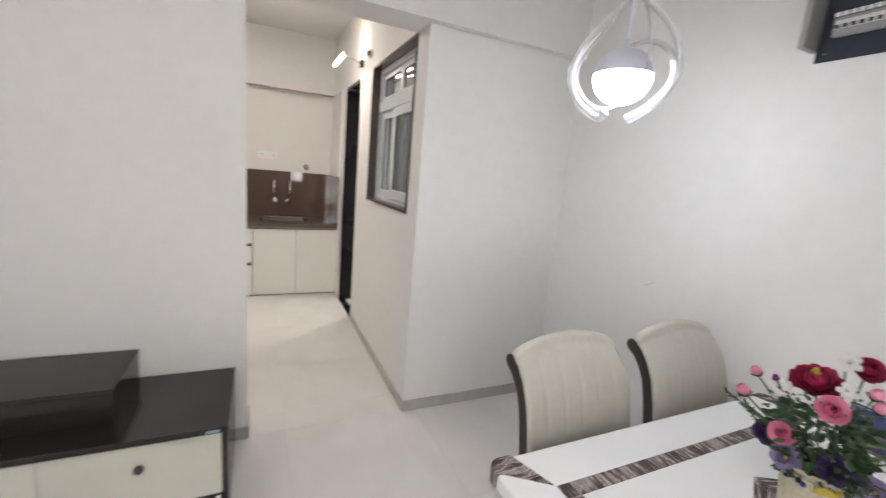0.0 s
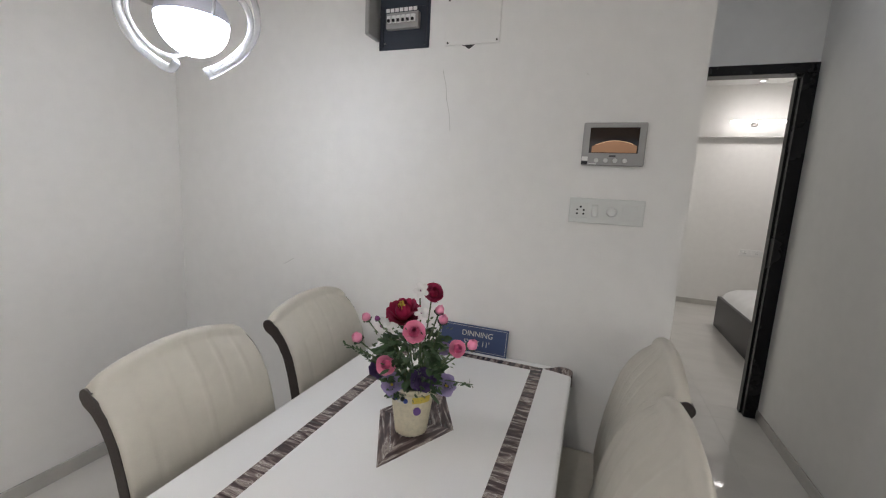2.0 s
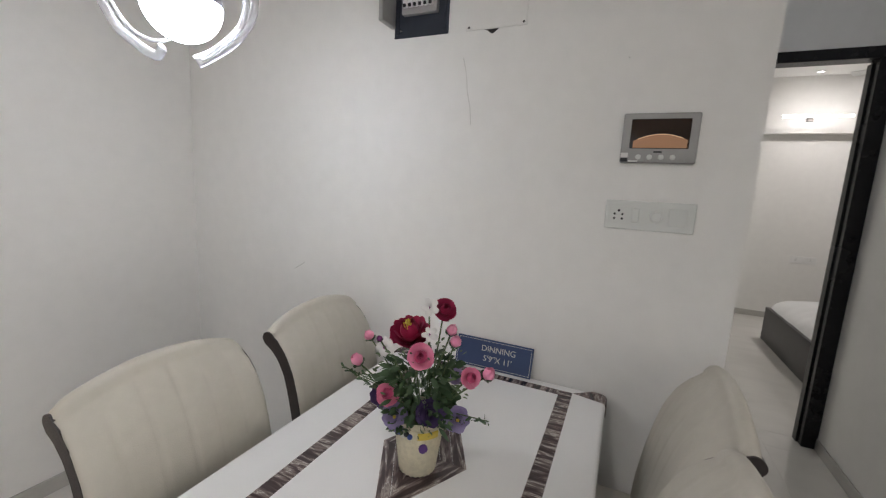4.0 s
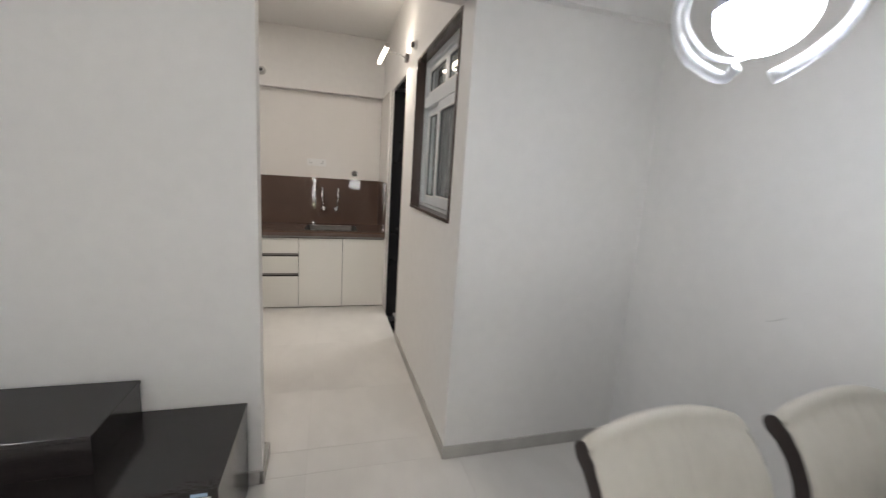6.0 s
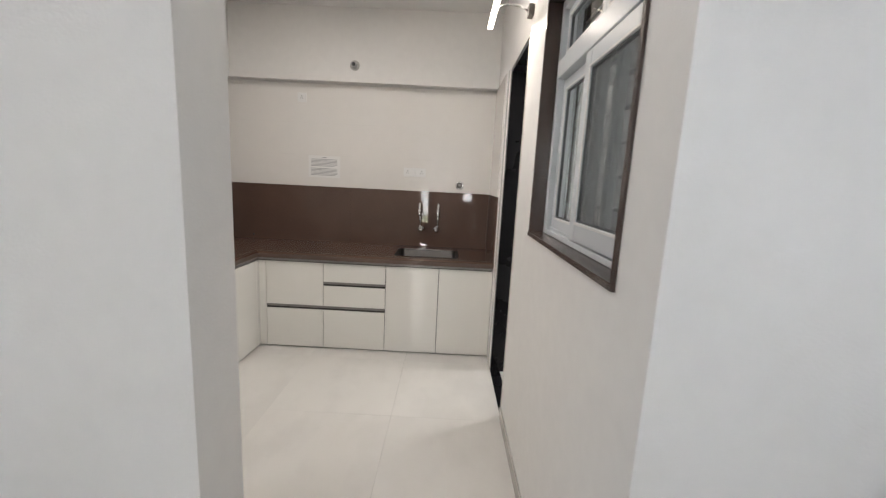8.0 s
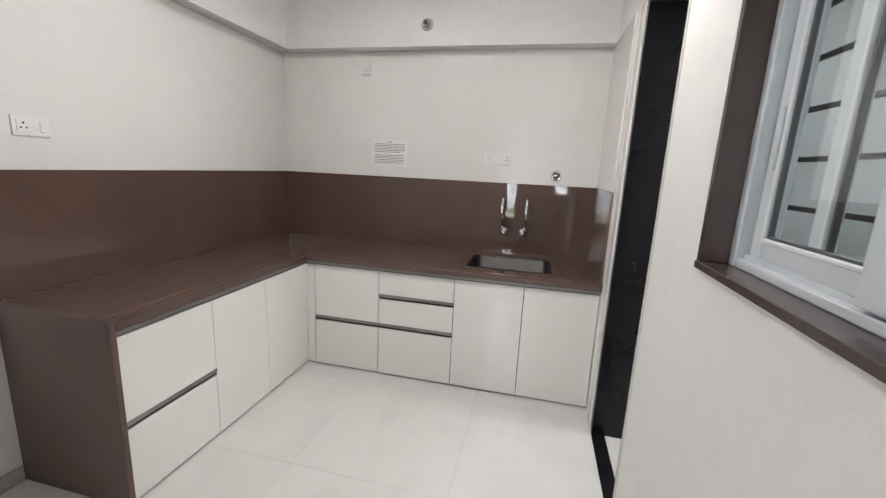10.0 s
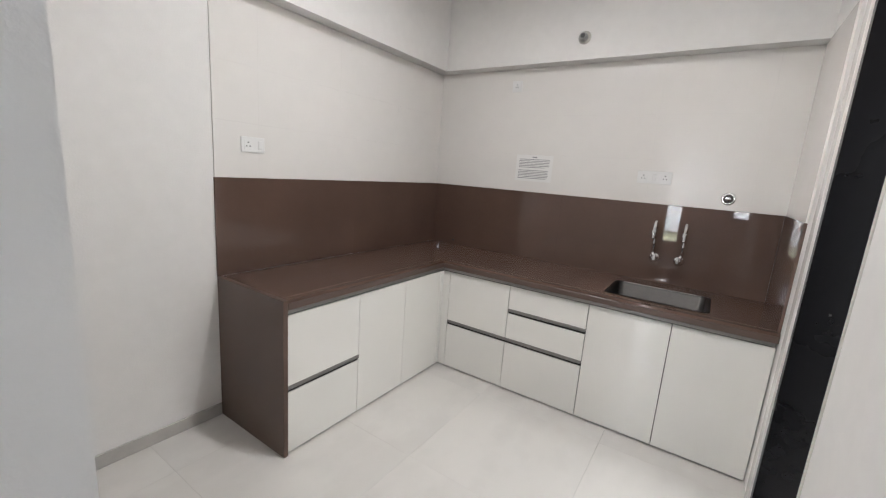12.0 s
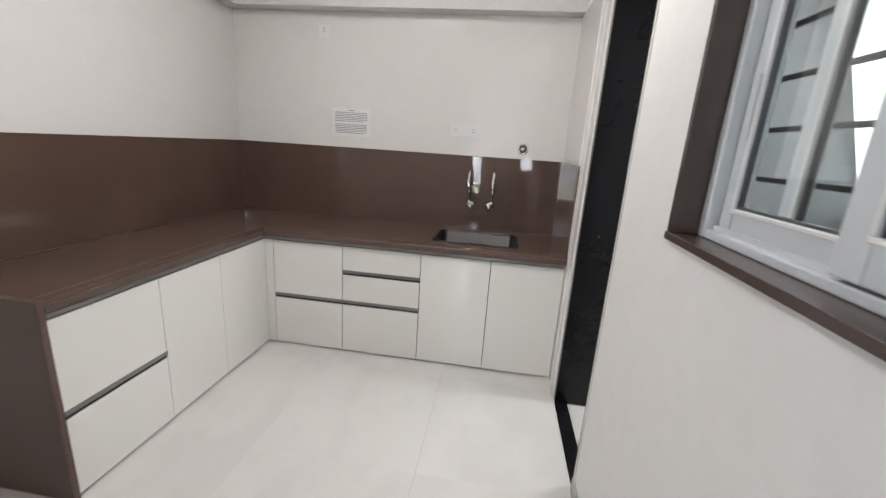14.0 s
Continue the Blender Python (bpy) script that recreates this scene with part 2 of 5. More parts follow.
def lathe(bm, profile, centre=(0, 0, 0), sides=28, closed=False):
    cx, cy, cz = centre
    rings = [[bm.verts.new((cx + r * math.cos(2 * math.pi * k / sides), cy + r * math.sin(2 * math.pi * k / sides), cz + z)) for k in range(sides)]
             for r, z in profile]
    for q, s in zip(rings, rings[1:]):
        for k in range(sides):
            bm.faces.new((q[k], q[(k + 1) % sides], s[(k + 1) % sides], s[k]))
    if closed:
        bm.faces.new(list(reversed(rings[0]))), bm.faces.new(rings[-1])
    return bm


def mesh(name, bm, mat, smooth=False):
    me = bpy.data.meshes.new(name)
    bmesh.ops.recalc_face_normals(bm, faces=bm.faces[:])
    bm.to_mesh(me)
    bm.free()
    me.materials.append(mat)
    if smooth:
        me.polygons.foreach_set("use_smooth", [True] * len(me.polygons))
    return me


def part(name, bm, mat, parent, label="", smooth=False):
    ob = new(name, mesh(name, bm, mat, smooth))
    ob.parent = parent
    if label:
        ob["label"] = label
    return ob


def thing(name, label, category, where=(0, 0, 0), group="", turn=0.0, kind=""):
    ob = tagged(new(name), label, category, group, kind)
    ob.empty_display_size = 0.1
    ob.matrix_world = pose(*where, 0, 0, turn)
    return ob


def solid(name, bm, mat, label, category, group="", kind="", smooth=False):
    return tagged(new(name, mesh(name, bm, mat, smooth)), label, category, group, kind)


def setting(name, bm, mat, label, category):
    return solid(name, bm, mat, label, category, kind="structure")


# ---- structure ----
CEILING, LINTEL = 3.0, 2.336
WX, SY, LX, BX = 2.0, 7.263, -0.6, 3.06  # window wall, sink wall, kitchen left wall, dining right wall

setting("wall_window", boxes((WX, 2.16, 4.0, 4.19, 0, CEILING), (WX, 2.16, 4.19, 5.23, 0, 1.265), (WX, 2.16, 4.19, 5.23, LINTEL, CEILING),
        (WX, 2.16, 5.23, 5.67, 0, CEILING), (WX, 2.16, 5.67, 6.37, LINTEL, CEILING), (WX, 2.16, 6.37, 7.42, 0, CEILING)), PAINT,
        "white painted wall with a window and a black-framed doorway", "wall")
setting("wall_dining_back", boxes((2.16, 3.21, 4.0, 4.15, 0, CEILING)), PAINT, "plain white painted wall behind the dining chairs", "wall")
setting("wall_kitchen_back", boxes((-0.75, WX, SY, 7.42, 0, CEILING)), PAINT, "white wall behind the kitchen sink", "wall")
setting("wall_kitchen_left", boxes((-0.75, LX, 4.207, SY, 0, CEILING)), PAINT, "white painted wall beside the kitchen counter", "wall")

bm = bmesh.new()
low = bm.faces.new([bm.verts.new(q) for q in ((-3.2, 4.0, 0), (1.092, 4.0, 0), (1.075, 4.207, 0), (-3.2, 4.207, 0))])
up = bmesh.ops.extrude_face_region(bm, geom=[low])
bmesh.ops.translate(bm, verts=[q for q in up["geom"] if isinstance(q, bmesh.types.BMVert)], vec=(0, 0, CEILING))
setting("wall_tv", bm, PAINT, "off-white textured wall behind the low media unit", "wall")
setting("wall_dining_right", boxes((BX, 3.21, 1.41, 4.0, 0, CEILING)), PAINT, "white painted wall at the end of the dining table", "wall")
setting("wall_corridor_north", boxes((3.21, 4.6, 1.41, 1.56, 0, CEILING)), PAINT, "white corridor wall", "wall")
setting("wall_south", boxes((-3.2, 0.62, 0.38, 0.535, 0, CEILING), (0.62, 1.10, 0.38, 0.535, 2.29, CEILING), (1.10, 1.93, 0.38, 0.535, 0, CEILING),
        (1.93, 2.32, 0.38, 0.535, 0, 0.95), (1.93, 2.32, 0.38, 0.535, 1.36, CEILING), (2.32, 4.6, 0.38, 0.535, 0, CEILING)), PAINT, "plain white wall running into the corridor", "wall")
# Out of view; the wide opening is made up as a source for the fill.
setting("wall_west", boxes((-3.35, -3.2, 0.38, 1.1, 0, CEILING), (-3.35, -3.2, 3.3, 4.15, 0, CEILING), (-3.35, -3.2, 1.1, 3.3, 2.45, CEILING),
        (-3.35, -3.2, 1.1, 3.3, 0, 0.2)), PAINT, "unseen white living room wall with an added opening for fill light", "wall")
setting("wall_bedroom_door", boxes((4.6, 4.69, -2.6, 0.535, 0, CEILING), (4.6, 4.69, 1.41, 2.2, 0, CEILING), (4.6, 4.69, 0.535, 1.41, 2.348, CEILING)),
        PAINT, "white wall round the bedroom doorway", "wall")
setting("wall_bedroom_far", boxes((8.0, 8.15, -2.6, 2.2, 0, CEILING)), PAINT, "white bedroom wall with a lamp and a socket", "wall")
setting("wall_bedroom_sides", boxes((4.69, 8.0, -2.75, -2.6, 0, CEILING), (4.69, 8.0, 2.2, 2.35, 0, CEILING)), PAINT, "white bedroom side walls", "wall")
setting("beam_dining", boxes((-3.2, BX, 3.945, 3.998, LINTEL, CEILING), (1.093, WX, 4.0, 4.205, LINTEL + 0.003, CEILING)), PAINT,
        "white beam above the passage and the dining wall", "beam")
setting("beam_kitchen_back", boxes((-0.49, WX, 7.15, SY, 2.362, CEILING)), PAINT, "white beam above the sink wall", "beam")
setting("beam_kitchen_left", boxes((LX, -0.49, 4.207, SY, 2.360, CEILING)), PAINT, "white beam above the kitchen side wall", "beam")
setting("beam_bedroom", boxes((7.88, 8.0, -2.6, 2.2, 2.339, CEILING)), PAINT, "white beam on the bedroom wall", "beam")
setting("ceiling", boxes((-3.35, 3.21, 0.38, 7.42, CEILING, 3.12), (3.21, 8.15, -2.75, 2.35, CEILING, 3.12)), CEIL, "plain white painted ceiling", "ceiling")
setting("floor", boxes((-3.35, 3.21, 0.38, 7.42, -0.15, -0.004), (3.21, 8.15, -2.75, 2.35, -0.15, -0.004), (3.21, 4.15, 2.35, 7.42, -0.15, -0.004)), GROUT,
        "screed with grey grout under the glossy cream floor tiles", "floor")

# skirting
for i, (r, what) in enumerate((
        ((2.0, BX, 3.99, 4.0, 0, 0.074), "dining wall"), ((1.99, 2.0, 3.99, 5.67, 0, 0.074), "window wall"),
        ((1.080, 1.101, 3.99, 4.207, 0, 0.074), "wall end"), ((-3.2, 1.095, 3.99, 4.0, 0, 0.074), "media wall"),
        ((LX, -0.59, 4.217, 5.192, 0, 0.074), "kitchen side wall"), ((LX, 1.080, 4.207, 4.217, 0, 0.074), "back of the media wall"),
        ((2.02, 4.585, 0.535, 0.545, 0, 0.074), "corridor wall"), ((7.99, 8.0, -2.6, 2.2, 0, 0.074), "bedroom wall"))):
    setting("baseboard_%d" % (i + 1), boxes(r, bevel=0.002), SKIRT, "grey-beige tile skirting along the " + what, "baseboard")

# ---- kitchen ----
FRONT, TOP = 6.585, 0.848


def cabinet(name, label, body_box, parts):
    """A base unit: carcass, then fronts, each given as (part name, box, material, label)."""
    c = thing(name, label, "cabinet", group="kitchen base units")
    part("body", boxes(body_box), GAP, c)
    for pname, b, mat, lab in parts:
        part(pname, boxes(b, bevel=0.0015), mat, c, lab)
    return c


def fronts(axis, u0, u1, rows, mat=LAMINATE, word="drawer_front"):
    """Front panels between u0 and u1 for z rows, on the sink run (axis x) or the side run (axis y)."""
    g = 0.0022 if axis == "x" else 0.0012
    out = []
    for z0, z1 in rows:
        b = (u0 + g, u1 - g, FRONT, FRONT + 0.018, z0, z1) if axis == "x" else (-0.02, -0.002, u0 + g, u1 - g, z0, z1)
        out.append((word, b, mat, ""))
    return out


def rail(axis, u0, u1, z0, z1):
    """A grey finger-pull profile: upper lip and recessed channel, coloured dark for its shade."""
    if axis == "x":
        return [("handle_profile", (u0, u1, FRONT - 0.003, FRONT + 0.012, z0 + 0.016, z1), PROFILE, "grey aluminium finger-pull profile"),
                ("handle_channel", (u0, u1, FRONT + 0.006, FRONT + 0.02, z0, z0 + 0.016), GAP, "channel under the profile, coloured dark for its shade")]
    return [("handle_profile", (-0.014, 0.001, u0, u1, z0 + 0.016, z1), PROFILE, "grey aluminium finger-pull profile"),
            ("handle_channel", (-0.022, -0.008, u0, u1, z0, z0 + 0.016), GAP, "channel under the profile, coloured dark for its shade")]


UP = 0.768
R1, R2 = (0.354, 0.390), (0.570, 0.606)
back = SY - 0.012
cabinet("base_cabinet", "white gloss base unit with two drawers and a grey pull", (0.06, 0.552, 6.605, back, 0.02, 0.79),
        fronts("x", 0.06, 0.553, ((0.012, R1[0]), (R1[1], UP))) + rail("x", 0.062, 0.553, *R1))
cabinet("base_cabinet", "white gloss base unit with three drawers and two grey pulls", (0.554, 1.086, 6.605, back, 0.02, 0.79),
        fronts("x", 0.553, 1.087, ((0.012, R1[0]), (R1[1], R2[0]), (R2[1], UP))) + rail("x", 0.553, 1.085, *R1) + rail("x", 0.555, 1.085, *R2))
cabinet("sink_cabinet", "white gloss sink unit with two plain doors", (1.088, 1.992, 6.605, back, 0.02, 0.66),
        fronts("x", 1.087, 1.54, ((0.012, UP),), word="door") + fronts("x", 1.54, 1.997, ((0.012, UP),), word="door"))
cabinet("filler_panel", "narrow white corner filler between the two runs", (-0.04, 0.054, 6.60, 6.64, 0.02, 0.79),
        [("panel", (0.0, 0.058, FRONT + 0.001, 6.6, 0.012, UP), LAMINATE, ""), ("panel", (-0.019, -0.001, 6.545, 6.6, 0.012, UP), LAMINATE, "")])
cabinet("base_cabinet", "white gloss base unit with two wide drawers by the end panel", (-0.588, -0.022, 5.225, 5.705, 0.02, 0.79),
        fronts("y", 5.222, 5.708, ((0.012, R1[0]), (R1[1], UP))) + rail("y", 5.222, 5.712, *R1))
cabinet("base_cabinet", "white gloss base unit with one plain door", (-0.588, -0.022, 5.71, 6.13, 0.02, 0.79), fronts("y", 5.708, 6.133, ((0.012, UP),), word="door"))
cabinet("base_cabinet", "white gloss corner base unit with one plain door", (-0.588, -0.022, 6.135, 6.54, 0.02, 0.79), fronts("y", 6.133, 6.545, ((0.012, UP),), word="door"))

# worktop with the sink cut out: SX0..SX1, SY0..SY1
SX0, SX1, SY0, SY1 = 1.15, 1.69, 6.67, 7.06
wt = thing("worktop", "brown quartz l-shaped worktop with a pale edge line", "worktop")


def slab(xs, ys, keep, z0, z1):
    """One slab over the kept cells of a plan grid."""
    bm = bmesh.new()
    v = {(i, j): bm.verts.new((x, y, z0)) for i, x in enumerate(xs) for j, y in enumerate(ys)}
    faces = [bm.faces.new((v[i, j], v[i + 1, j], v[i + 1, j + 1], v[i, j + 1])) for i, j in keep]
    for q in [q for q in bm.verts if not q.link_faces]:
        bm.verts.remove(q)
    ext = bmesh.ops.extrude_face_region(bm, geom=faces)
    bmesh.ops.translate(bm, verts=[q for q in ext["geom"] if isinstance(q, bmesh.types.BMVert)], vec=(0, 0, z1 - z0))
    return bm


part("slab", slab((-0.588, 0.0, SX0, SX1, 1.998), (5.22, FRONT - 0.012, SY0, SY1, back),
                  [(0, 0)] + [(i, j) for i in range(4) for j in (1, 2, 3) if (i, j) != (2, 2)], 0.795, TOP), GRANITE, wt)
part("edge_strip", boxes((0.0, 0.008, 5.22, FRONT - 0.02, 0.797, 0.832), (0.008, 1.998, FRONT - 0.02, FRONT - 0.012, 0.797, 0.832), bevel=0.003), QEDGE, wt, "honed brown front edge")
part("drip_profile", boxes((-0.01, 0.004, 5.222, FRONT - 0.01, 0.778, 0.795), (0.004, 1.99, FRONT - 0.016, FRONT + 0.004, 0.778, 0.795)), PROFILE, wt, "grey aluminium strip under the edge")
part("shadow_gap", boxes((-0.03, -0.012, 5.222, FRONT, 0.768, 0.7775), (0.0, 1.985, FRONT + 0.006, FRONT + 0.02, 0.768, 0.7775)), GAP, wt, "gap above the fronts, filled dark for its shade")
part("edge_seam", boxes((-0.0445, -0.043, 5.22, FRONT + 0.03, TOP, TOP + 0.0004), (-0.0445, 1.998, FRONT + 0.0300, FRONT + 0.0315, TOP, TOP + 0.0004)), QSEAM, wt, "pale glue seam behind the front edge")
ep = thing("end_panel", "brown quartz end panel of the counter reaching the floor", "panel")
part("panel", boxes((LX + 0.002, 0.005, 5.193, 5.22, 0.0, TOP + 0.001), bevel=0.0025, seg=2), QEDGE, ep)
part("front_edge", boxes((0.0045, 0.0062, 5.1955, 5.2175, 0.0, TOP - 0.002), bevel=0.0006), GRANITE, ep, "polished brown front edge")
bs = thing("backsplash", "glossy brown quartz backsplash with seams along the walls", "backsplash")
part("panel", boxes((LX + 0.011, 0.62, back, SY, TOP, 1.395)), GRANITE, bs)
part("panel", boxes((0.6204, 1.986, back, SY, TOP, 1.395)), GRANITE, bs)
part("panel", boxes((LX, LX + 0.011, 5.193, 6.2, TOP + 0.0015, 1.395)), GRANITE, bs)
part("panel", boxes((LX, LX + 0.011, 6.2004, SY, TOP, 1.395)), GRANITE, bs)
part("panel", boxes((1.987, 2.0, 6.60, SY, TOP, 1.395)), GRANITE, bs)
wtile = thing("trim_wall_tiles", "large white glossy wall tiles above the backsplash", "wall tiles", kind="structure")
for x0, x1 in ((-0.5912, 0.01), (0.0102, 0.61), (0.6102, 1.21), (1.2102, 1.81), (1.8102, 1.9912)):
    for z0, z1 in ((1.396, 1.695), (1.6952, 1.995), (1.9952, 2.358)):
        part("tile", boxes((x0, x1, SY - 0.009, SY, z0, z1)), WALLTILE, wtile)
for y0, y1 in ((5.195, 5.45), (5.4502, 6.05), (6.0502, 6.65), (6.6502, 7.2538)):
    for z0, z1 in ((1.396, 1.695), (1.6952, 1.995), (1.9952, 2.357)):
        part("tile", boxes((LX, LX + 0.009, y0, y1, z0, z1)), WALLTILE, wtile)
for z0, z1 in ((1.396, 1.695), (1.6952, 1.995), (1.9952, 2.358)):
    part("tile", boxes((1.991, 2.0, 6.60, 7.2538, z0, z1)), WALLTILE, wtile)


def sink():
    s = thing("kitchen_sink", "brushed steel sink sunk under the brown worktop", "sink")
    bm = bmesh.new()
    rings = []
    for inset, z in ((-0.012, TOP + 0.002), (0.0, TOP + 0.003), (0.012, TOP - 0.004), (0.02, 0.69), (0.045, 0.672)):
        pts = []
        r = 0.04
        for cx, cy, a0 in ((SX1 - inset - r, SY1 - inset - r, 0), (SX0 + inset + r, SY1 - inset - r, 90), (SX0 + inset + r, SY0 + inset + r, 180), (SX1 - inset - r, SY0 + inset + r, 270)):
            for k in range(5):
                a = radians(a0 + k * 22.5)
                pts.append(bm.verts.new((cx + r * math.cos(a), cy + r * math.sin(a), z)))
        rings.append(pts)
    for q, w in zip(rings, rings[1:]):
        for k in range(20):
            bm.faces.new((q[k], q[(k + 1) % 20], w[(k + 1) % 20], w[k]))
    bm.faces.new(rings[-1])
    part("bowl", bm, SINKSTEEL, s, smooth=True)
    rim = [(x, y, TOP + 0.003) for x, y in ((SX0 + 0.03, SY0), (SX1 - 0.03, SY0), (SX1 - 0.008, SY0 + 0.008), (SX1, SY0 + 0.03), (SX1, SY1 - 0.03), (SX1 - 0.008, SY1 - 0.008),
                                            (SX1 - 0.03, SY1), (SX0 + 0.03, SY1), (SX0 + 0.008, SY1 - 0.008), (SX0, SY1 - 0.03), (SX0, SY0 + 0.03), (SX0 + 0.008, SY0 + 0.008), (SX0 + 0.03, SY0))]
    part("rim", tube(bmesh.new(), rim, 0.0016, 6), SINKSTEEL, s, "thin steel rim")
    # Lighter steel along the far edge only, standing in for its reflection.
    part("back_lip_glint", tube(bmesh.new(), [(SX0 + 0.04, SY1 - 0.004, TOP + 0.0025), (SX1 - 0.04, SY1 - 0.004, TOP + 0.0025)], 0.0022, 6), RIMGLINT, s, "brighter steel strip for the glint on the back lip")
    part("drain", lathe(bmesh.new(), [(0.0, 0.676), (0.04, 0.676), (0.045, 0.673)], (1.42, 6.87, 0)), CHROME, s, "chrome drain")


sink()


def wall_tap(x, lean):
    t = thing("wall_tap", "chrome swan-neck wall tap above the sink", "tap", (x, back, 1.02), "taps over the sink")
    part("flange", lathe(bmesh.new(), [(0.0, 0.0), (0.032, 0.0), (0.034, 0.005), (0.029, 0.012), (0.022, 0.013), (0.017, 0.020), (0.0, 0.021)], sides=24), CHROME, t, "round chrome wall flange", True).matrix_basis = pose(0, 0, 0, 90)
    part("valve_body", rod(rod(bmesh.new(), (0, -0.018, 0), (0, -0.075, 0.0), 0.015, 0.017), (0, -0.06, 0.0), (lean * 0.012, -0.06, 0.05), 0.013, 0.011), CHROME, t, smooth=True)
    part("lever", boxes((-0.009 - lean * 0.004, 0.009 - lean * 0.004, -0.088, -0.074, -0.008, 0.040), bevel=0.004, seg=2), CHROME, t, "small chrome lever")
    pts = [(lean * 0.012, -0.06, 0.045), (lean * 0.013, -0.061, 0.12), (lean * 0.014, -0.062, 0.20)]
    pts += [(lean * 0.014, -0.062 - 0.045 * (1 - math.cos(a)), 0.20 + 0.062 * math.sin(a)) for a in [math.pi * k / 9 for k in range(1, 10)]]
    pts += [(lean * 0.014, -0.153, 0.185)]
    part("spout", tube(bmesh.new(), pts, 0.0112, 12), CHROME, t, smooth=True)
    part("aerator", lathe(bmesh.new(), [(0.0, -0.004), (0.0145, -0.002), (0.0160, 0.01), (0.0160, 0.052), (0.0115, 0.060)], (lean * 0.014, -0.153, 0.148), 16), CHROME, t, "thicker chrome nozzle", True)


wall_tap(1.333, -1), wall_tap(1.483, 1)


def socket_plate(name, label, m, w, h, modules, PLASTIC=PLASTIC):
    """A wall plate lying in its own xz plane, facing -y. modules: (kind, x centre)."""
    s = tagged(new(name), label, "socket")
    s.empty_display_size = 0.05
    part("plate", boxes((-w / 2, w / 2, -0.009, 0, -h / 2, h / 2), bevel=0.003, seg=2), PLASTIC, s)
    for kind, x in modules:
        if kind == "socket":
            part("socket_face", boxes((x - 0.024, x + 0.024, -0.0115, -0.008, -0.026, 0.026), bevel=0.001), PLASTIC, s)
            hole = bmesh.new()
            for px, pz, r in ((0, 0.012, 0.0042), (-0.010, -0.008, 0.0036), (0.010, -0.008, 0.0036)):
                rod(hole, (x + px, -0.0122, pz), (x + px, -0.010, pz), r, None, 10)
            part("pin_holes", hole, BLACK, s, "dark pin holes")
        elif kind == "switch":
            part("rocker", boxes((x - 0.012, x + 0.012, -0.015, -0.008, -0.024, 0.024), bevel=0.003), PLASTIC, s)
        elif kind == "dial":
            part("dial", rod(bmesh.new(), (x, -0.026, 0), (x, -0.008, 0), 0.016, 0.019, 20), PLASTIC, s, smooth=False)
        elif kind == "five":
            hole = bmesh.new()
            for px, pz, r in ((0, 0.014, 0.0045), (-0.012, 0.002, 0.004), (0.012, 0.002, 0.004), (-0.012, -0.013, 0.004), (0.012, -0.013, 0.004)):
                rod(hole, (x + px, -0.0122, pz), (x + px, -0.010, pz), r, None, 10)
            part("socket_face", boxes((x - 0.026, x + 0.026, -0.0115, -0.008, -0.028, 0.028), bevel=0.001), PLASTIC, s)
            part("pin_holes", hole, BLACK, s, "dark pin holes")
        elif kind == "blank":
            part("blank", boxes((x - 0.026, x + 0.026, -0.011, -0.008, -0.028, 0.028), bevel=0.001), PLASTIC, s)
    s.matrix_world = m
    return s


FACE_MX, FACE_PX = -90, 90
socket_plate("wall_socket", "white double socket with a switch above the backsplash", pose(1.246, SY - 0.009, 1.573), 0.215, 0.085, (("socket", -0.068), ("switch", 0), ("socket", 0.068)))
socket_plate("wall_socket", "small white socket high on the sink wall", pose(0.146, SY - 0.009, 2.225), 0.085, 0.085, (("socket", 0),))
socket_plate("wall_socket", "white socket with a switch on the tiled side wall", pose(LX + 0.009, 5.41, 1.58, 0, 0, FACE_PX), 0.14, 0.085, (("socket", -0.03), ("switch", 0.04)))

v = thing("stop_valve", "round chrome stop valve on the tiled wall", "valve", (1.69, SY - 0.009, 1.468))
part("flange", lathe(bmesh.new(), [(0.0, 0.0), (0.040, 0.0), (0.041, 0.004), (0.036, 0.010), (0.027, 0.012), (0.024, 0.006), (0.0, 0.006)], sides=28), CHROME, v, "dished chrome flange", True).matrix_basis = pose(0, 0, 0, 90)
part("collar", lathe(bmesh.new(), [(0.021, 0.006), (0.022, 0.020), (0.018, 0.022), (0.0165, 0.010)], sides=24), STEEL, v, "dark steel collar", True).matrix_basis = pose(0, 0, 0, 90)
part("knob", lathe(bmesh.new(), [(0.0, 0.008), (0.013, 0.008), (0.014, 0.030), (0.011, 0.038), (0.0, 0.040)], sides=20), CHROME, v, "round chrome knob", True).matrix_basis = pose(0, 0, 0, 90)
v = thing("capped_pipe", "short grey pipe stub sticking out of the beam", "pipe", (0.67, 7.15, 2.507))
part("patch", rod(bmesh.new(), (0, 0, 0), (0, -0.004, 0), 0.045, 0.04, 16), SKIRT, v, "grey mortar patch")
part("stub", rod(bmesh.new(), (0, -0.003, 0), (0, -0.05, 0), 0.024, None, 16), GREYPLASTIC, v)
part("opening", rod(bmesh.new(), (0, -0.0505, 0), (0, -0.052, 0), 0.016, None, 16), BLACK, v, "dark pipe mouth")


nt = thing("paper_notice", "white paper notice with grey lines of print", "notice", (0.358, SY - 0.010, 1.586))
part("sheet", boxes((-0.155, 0.155, -0.0015, 0, -0.105, 0.105)), PAPER, nt)
lines = bmesh.new()
rnd = random.Random(4)
box(lines, -0.02, 0.02, -0.0022, -0.0016, 0.083, 0.090)
for k in range(13):
    if k != 6:
        box(lines, -0.13, 0.13 - (0.09 * rnd.random() if k in (5, 12) else 0.01 * rnd.random()), -0.0022, -0.0016, 0.067 - k * 0.0125, 0.0715 - k * 0.0125)
part("print", lines, INK, nt, "grey lines of print")
bm = bmesh.new()
